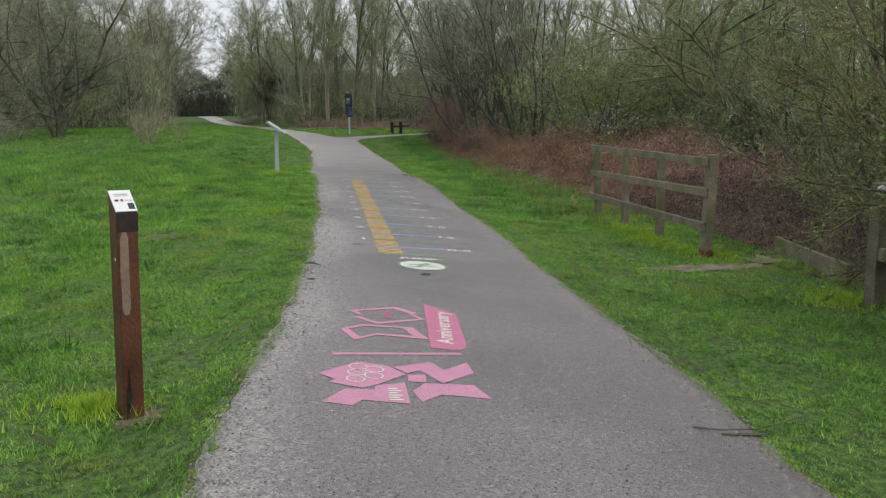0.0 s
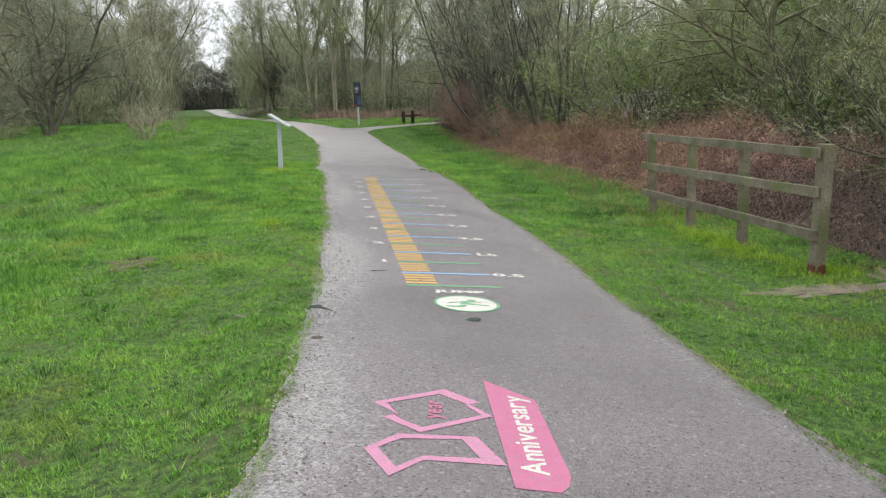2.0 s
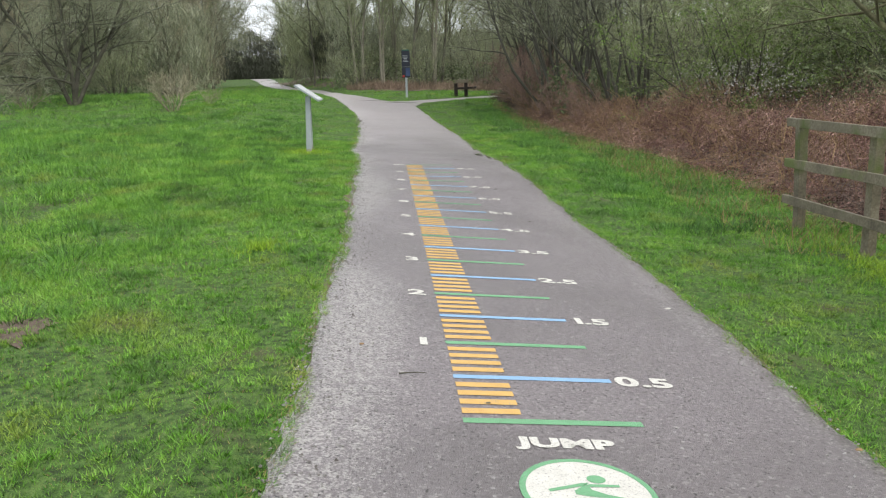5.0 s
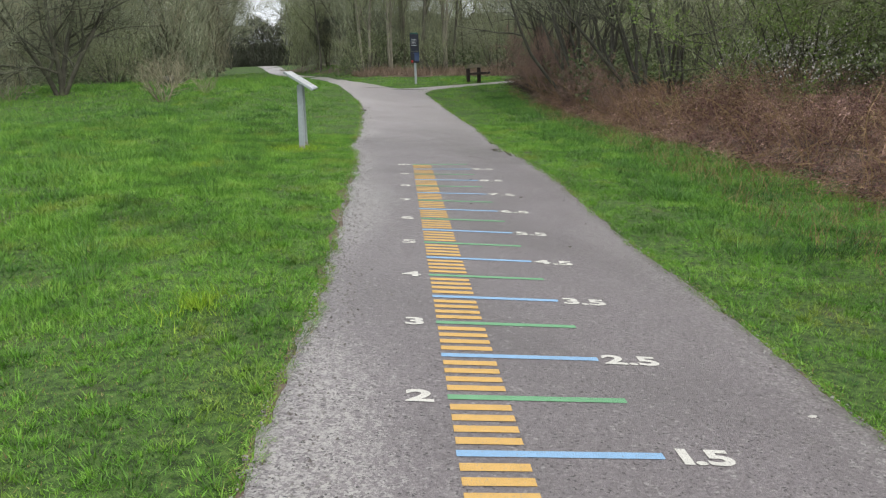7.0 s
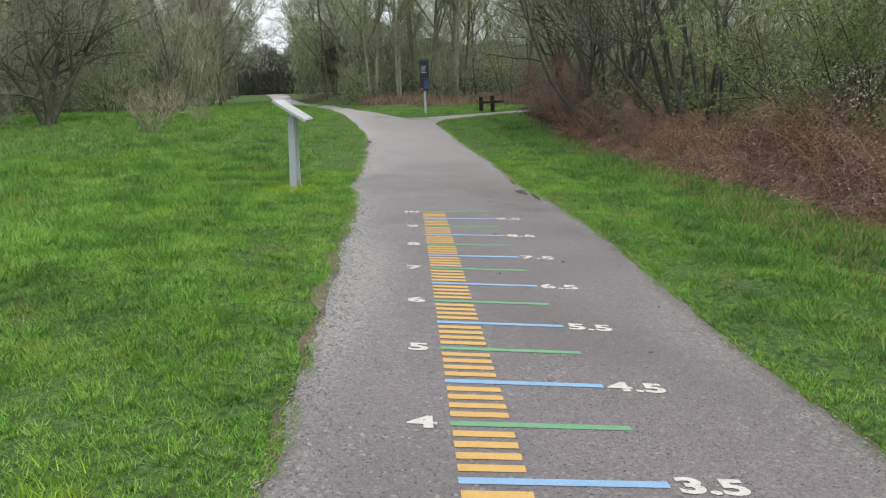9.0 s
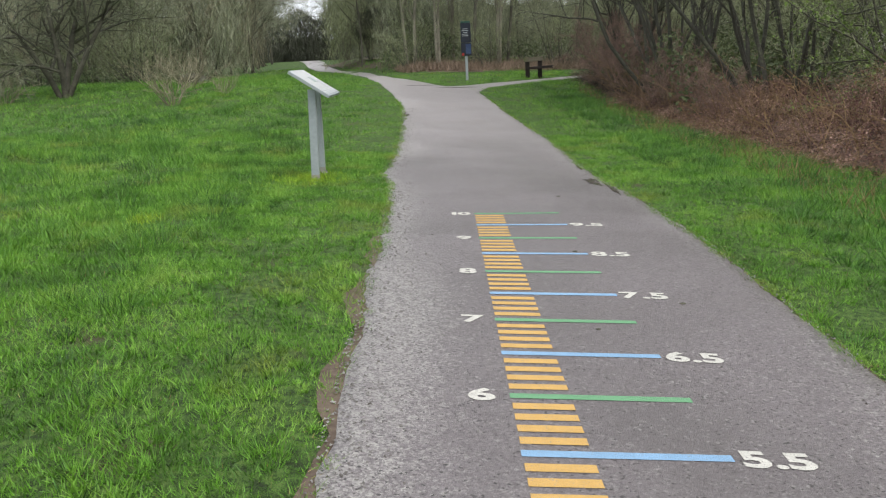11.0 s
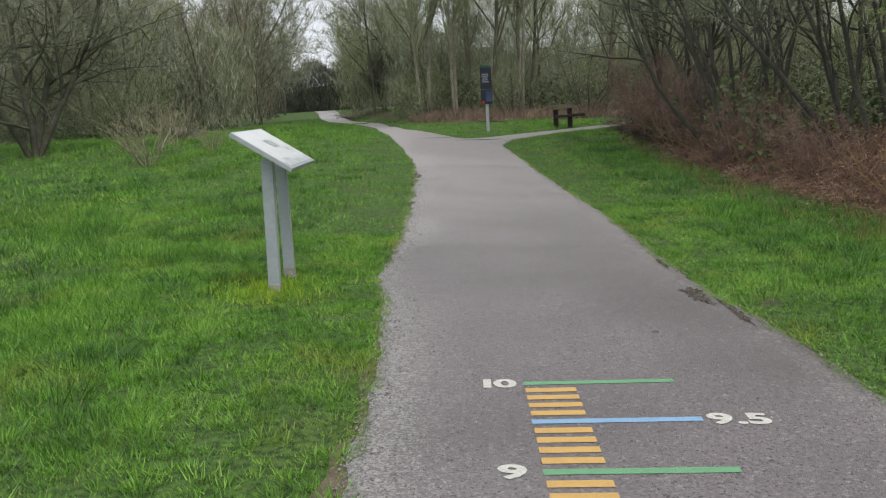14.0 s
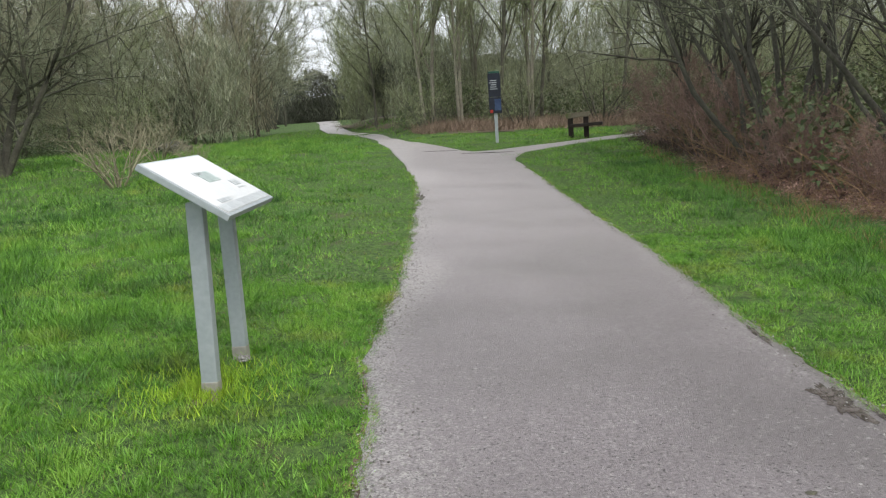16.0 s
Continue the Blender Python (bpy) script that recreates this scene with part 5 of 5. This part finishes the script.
sward("verge_grass", 400000, -3.6, -0.6, -7.0, 15, 0.024, 0.058, 0.0046, 0.96, M_GRASS, "short green verge grass", 0.8, -0.03)
sward("verge_grass_side", 270000, 1.4, 5.1, -6.0, 17, 0.024, 0.06, 0.0052, 0.96, M_GRASS, "short green verge grass", 0.8, -0.03)
sward("meadow_grass", 190000, -10, -3.2, -4, 18, 0.035, 0.085, 0.0085, 0.95, M_GRASS, "rough tussocky meadow grass", 1.0)
sward("verge_grass_ahead", 120000, -7, 4.2, 15, 33, 0.03, 0.07, 0.011, 0.95, M_GRASS, "green grass beside the path", 0.8, 0.04)
sward("meadow_grass_far", 130000, -24, -5, 14, 42, 0.045, 0.1, 0.015, 0.95, M_GRASS, "rough far meadow grass", 1.0, 0.3)
sward("fork_grass", 26000, -12, 7, 27, 60, 0.05, 0.11, 0.022, 0.8, M_GRASS, "green grass at the fork", 0.5, 0.2)
sward("edge_straw", 6500, 3.5, 5.0, 4, 26, 0.08, 0.24, 0.007, 0.9, M_STRAW, "pale dead grass along the brambles", 0.8)
sward("worn_turf", 210000, -4.0, 4.6, -7, 16, 0.018, 0.042, 0.0046, 0.97, M_THATCH, "yellowing worn blades in the trodden turf", 0.2, -0.02, worn=True)
sward("thatch", 9000, -4.5, 4.6, -7, 18, 0.02, 0.05, 0.004, 0.95, M_STRAW, "dead straw-coloured blades in the turf", 0.2, -0.01)
for cx, cy, rx, ry, k in ((4.02, 2.5, 0.34, 1.9, 9000), (4.25, -1.6, 0.5, 0.5, 3000), (-1.86, 12.25, 0.42, 0.4, 4200), (-1.72, -4.2, 0.3, 0.22, 2200), (4.2, 0.85, 0.4, 0.3, 1500), (-2.9, 9.6, 0.14, 0.2, 700), (-1.35, 3.2, 0.2, 0.3, 700)):
    k = int(k * 0.7)
    a, q = r.uniform(0, 2 * np.pi, k), np.abs(r.normal(0, 0.62, k))
    x, y = cx + rx * q * np.cos(a), cy + ry * q * np.sin(a)
    away = ~on_path(x, y, 0.05) & (lumpy(x, y, 5.0, 12) > -0.22)
    x, y = x[away], y[away]
    k = len(x)
    tagged(new("bright_grass", tri_mesh("bright_grass", blades(r, np.stack([x, y, ground_z(x, y)], 1), r.uniform(0.04, 0.09, k), r.uniform(0.004, 0.008, k), 0.75), M_MOSS)), "bright yellow-green grass round a post foot", "grass", kind="stuff")


def tufts(name, n, x0, x1, y0, y1, h, spread, per, mat, label, clear=0.1):
    """Separate clumps of longer blades that fan out from one foot."""
    x, y = r.uniform(x0, x1, n), r.uniform(y0, y1, n)
    keep = ~on_path(x, y, clear) & (x < np.interp(y, HEDGE_Y, HEDGE_X) + 0.1)
    x, y = x[keep], y[keep]
    size = r.uniform(0.5, 1.3, len(x)) ** 1.5
    size *= np.interp(y, [-6, 1, 6, 14], [0.62, 0.7, 1.05, 1.15])
    cx, cy, s = np.repeat(x, per), np.repeat(y, per), np.repeat(size, per)
    m = len(cx)
    a, q = r.uniform(0, 2 * np.pi, m), np.sqrt(r.uniform(0, 1, m))
    bx, by = cx + np.cos(a) * q * spread * s, cy + np.sin(a) * q * spread * s
    z = ground_z(bx, by) - 0.018 + 0.06 * np.clip((-bx - 2.2) / 2, 0, 1) * lumpy(bx, by, 0.9, 5)
    ln = h * s * r.uniform(0.6, 1.15, m)
    bias = np.stack([np.cos(a) * q * ln * 0.7, np.sin(a) * q * ln * 0.7, -0.25 * q * ln], 1)
    return tagged(new(name, tri_mesh(name, blades(r, np.stack([bx, by, z], 1), ln, r.uniform(0.0035, 0.008, m), 0.5, bias), mat)), label, "grass", kind="stuff")


M_TUFT = material("dark_grass_tuft", [(0.4, (0.028, 0.09, 0.014)), (0.48, (0.06, 0.17, 0.024)), (0.58, (0.13, 0.29, 0.045))], 0.7, 0.6, 0, 9, island=0.4)
tufts("grass_clumps", 5200, -3.8, -0.7, -6, 15, 0.06, 0.05, 26, M_GRASS, "dense small clumps of green grass", 0.0)
tufts("grass_clumps_side", 4200, 1.5, 5.0, -5, 17, 0.06, 0.05, 26, M_GRASS, "dense small clumps of green grass", 0.0)
tufts("meadow_clumps", 3600, -10, -2.8, -3, 18, 0.1, 0.085, 30, M_GRASS, "dense clumps of meadow grass", 0.3)
tufts("grass_tufts", 900, -12, -2.1, -4, 22, 0.15, 0.13, 60, M_TUFT, "darker grass tussocks in the meadow", 0.35)
tufts("grass_tufts_far", 1200, -22, -3, 16, 42, 0.2, 0.2, 34, M_TUFT, "darker grass tussocks in the far meadow", 0.6)
tufts("bank_tufts", 900, 2.6, 4.9, 5, 26, 0.14, 0.11, 40, M_TUFT, "lush grass tussocks below the brambles", 0.5)
tufts("meadow_sedge", 380, -9, -2.4, 0, 20, 0.15, 0.14, 60, M_TUFT, "dark lush grass tussocks in the meadow", 0.5)
tufts("verge_tufts", 1500, -4.5, 4.6, -5, 16, 0.06, 0.06, 26, M_TUFT, "small dark grass tufts in the verge", 0.05)


def fringe(name, n, edge, way, mat, label):
    """Blades and runners that creep over the path's broken edge."""
    y = r.uniform(-6, 24, n)
    cover = lumpy(0 * y + way, y, 2.6, 11) + 0.7 * lumpy(0 * y + way, y, 9.0, 12)
    x = np.interp(y, EDGE_Y, edge) + way * (0.03 + 0.06 * cover - np.abs(r.normal(0, 0.05, n)))
    if way > 0:
        cover = cover - np.interp(y, [4, 5.5, 8, 9.5], [0, 0.9, 0.9, 0])
    keep = r.uniform(0, 1, n) < np.clip(0.75 + cover, 0.06, 1)
    x, y = x[keep], y[keep]
    m = len(x)
    ln = r.uniform(0.018, 0.05, m)
    bias = np.stack([way * ln * r.uniform(0, 0.7, m), r.normal(0, 0.2, m) * ln, -0.3 * ln], 1)
    return tagged(new(name, tri_mesh(name, blades(r, np.stack([x, y, ground_z(x, y) - 0.006], 1), ln, r.uniform(0.003, 0.006, m), 0.95, bias), mat)), label, "grass", kind="stuff")


fringe("edge_grass", 52000, EDGE_L, 1, M_GRASS, "short grass creeping over the path edge")
fringe("edge_grass", 52000, EDGE_R, -1, M_GRASS, "short grass creeping over the path edge")
fringe("edge_thatch", 14000, EDGE_L, 1, M_THATCH, "yellowing grass creeping over the path edge")
fringe("edge_thatch", 10000, EDGE_R, -1, M_THATCH, "yellowing grass creeping over the path edge")


def grit(name, n, edge, way, spread, mat, label):
    """Loose chippings along the crumbling margin, each a small four-sided stone."""
    y = r.uniform(-6, 22, n)
    x = np.interp(y, EDGE_Y, edge) + way * (np.abs(r.normal(0, spread, n)) - 0.03)
    c = np.stack([x, y, ground_z(x, y) + 0.003], 1)
    size = r.uniform(0.004, 0.011, n)[:, None]
    a = r.uniform(0, 2 * np.pi, n)
    foot = [c + size * np.stack([np.cos(a + k * 2.09), np.sin(a + k * 2.09), np.zeros(n)], 1) for k in range(3)]
    top = c + np.array([0, 0, 0.7]) * size + r.normal(0, 0.25, (n, 3)) * size
    tris = np.concatenate([np.stack([foot[k], foot[(k + 1) % 3], top], 1) for k in range(3)])
    return tagged(new(name, tri_mesh(name, tris, mat)), label, "gravel", kind="stuff")


grit("loose_chippings", 7000, EDGE_L, 1, 0.16, M_EDGE, "loose pale stone chippings on the path margin")
grit("loose_chippings", 2500, EDGE_R, -1, 0.1, M_EDGE, "loose pale stone chippings on the path margin")
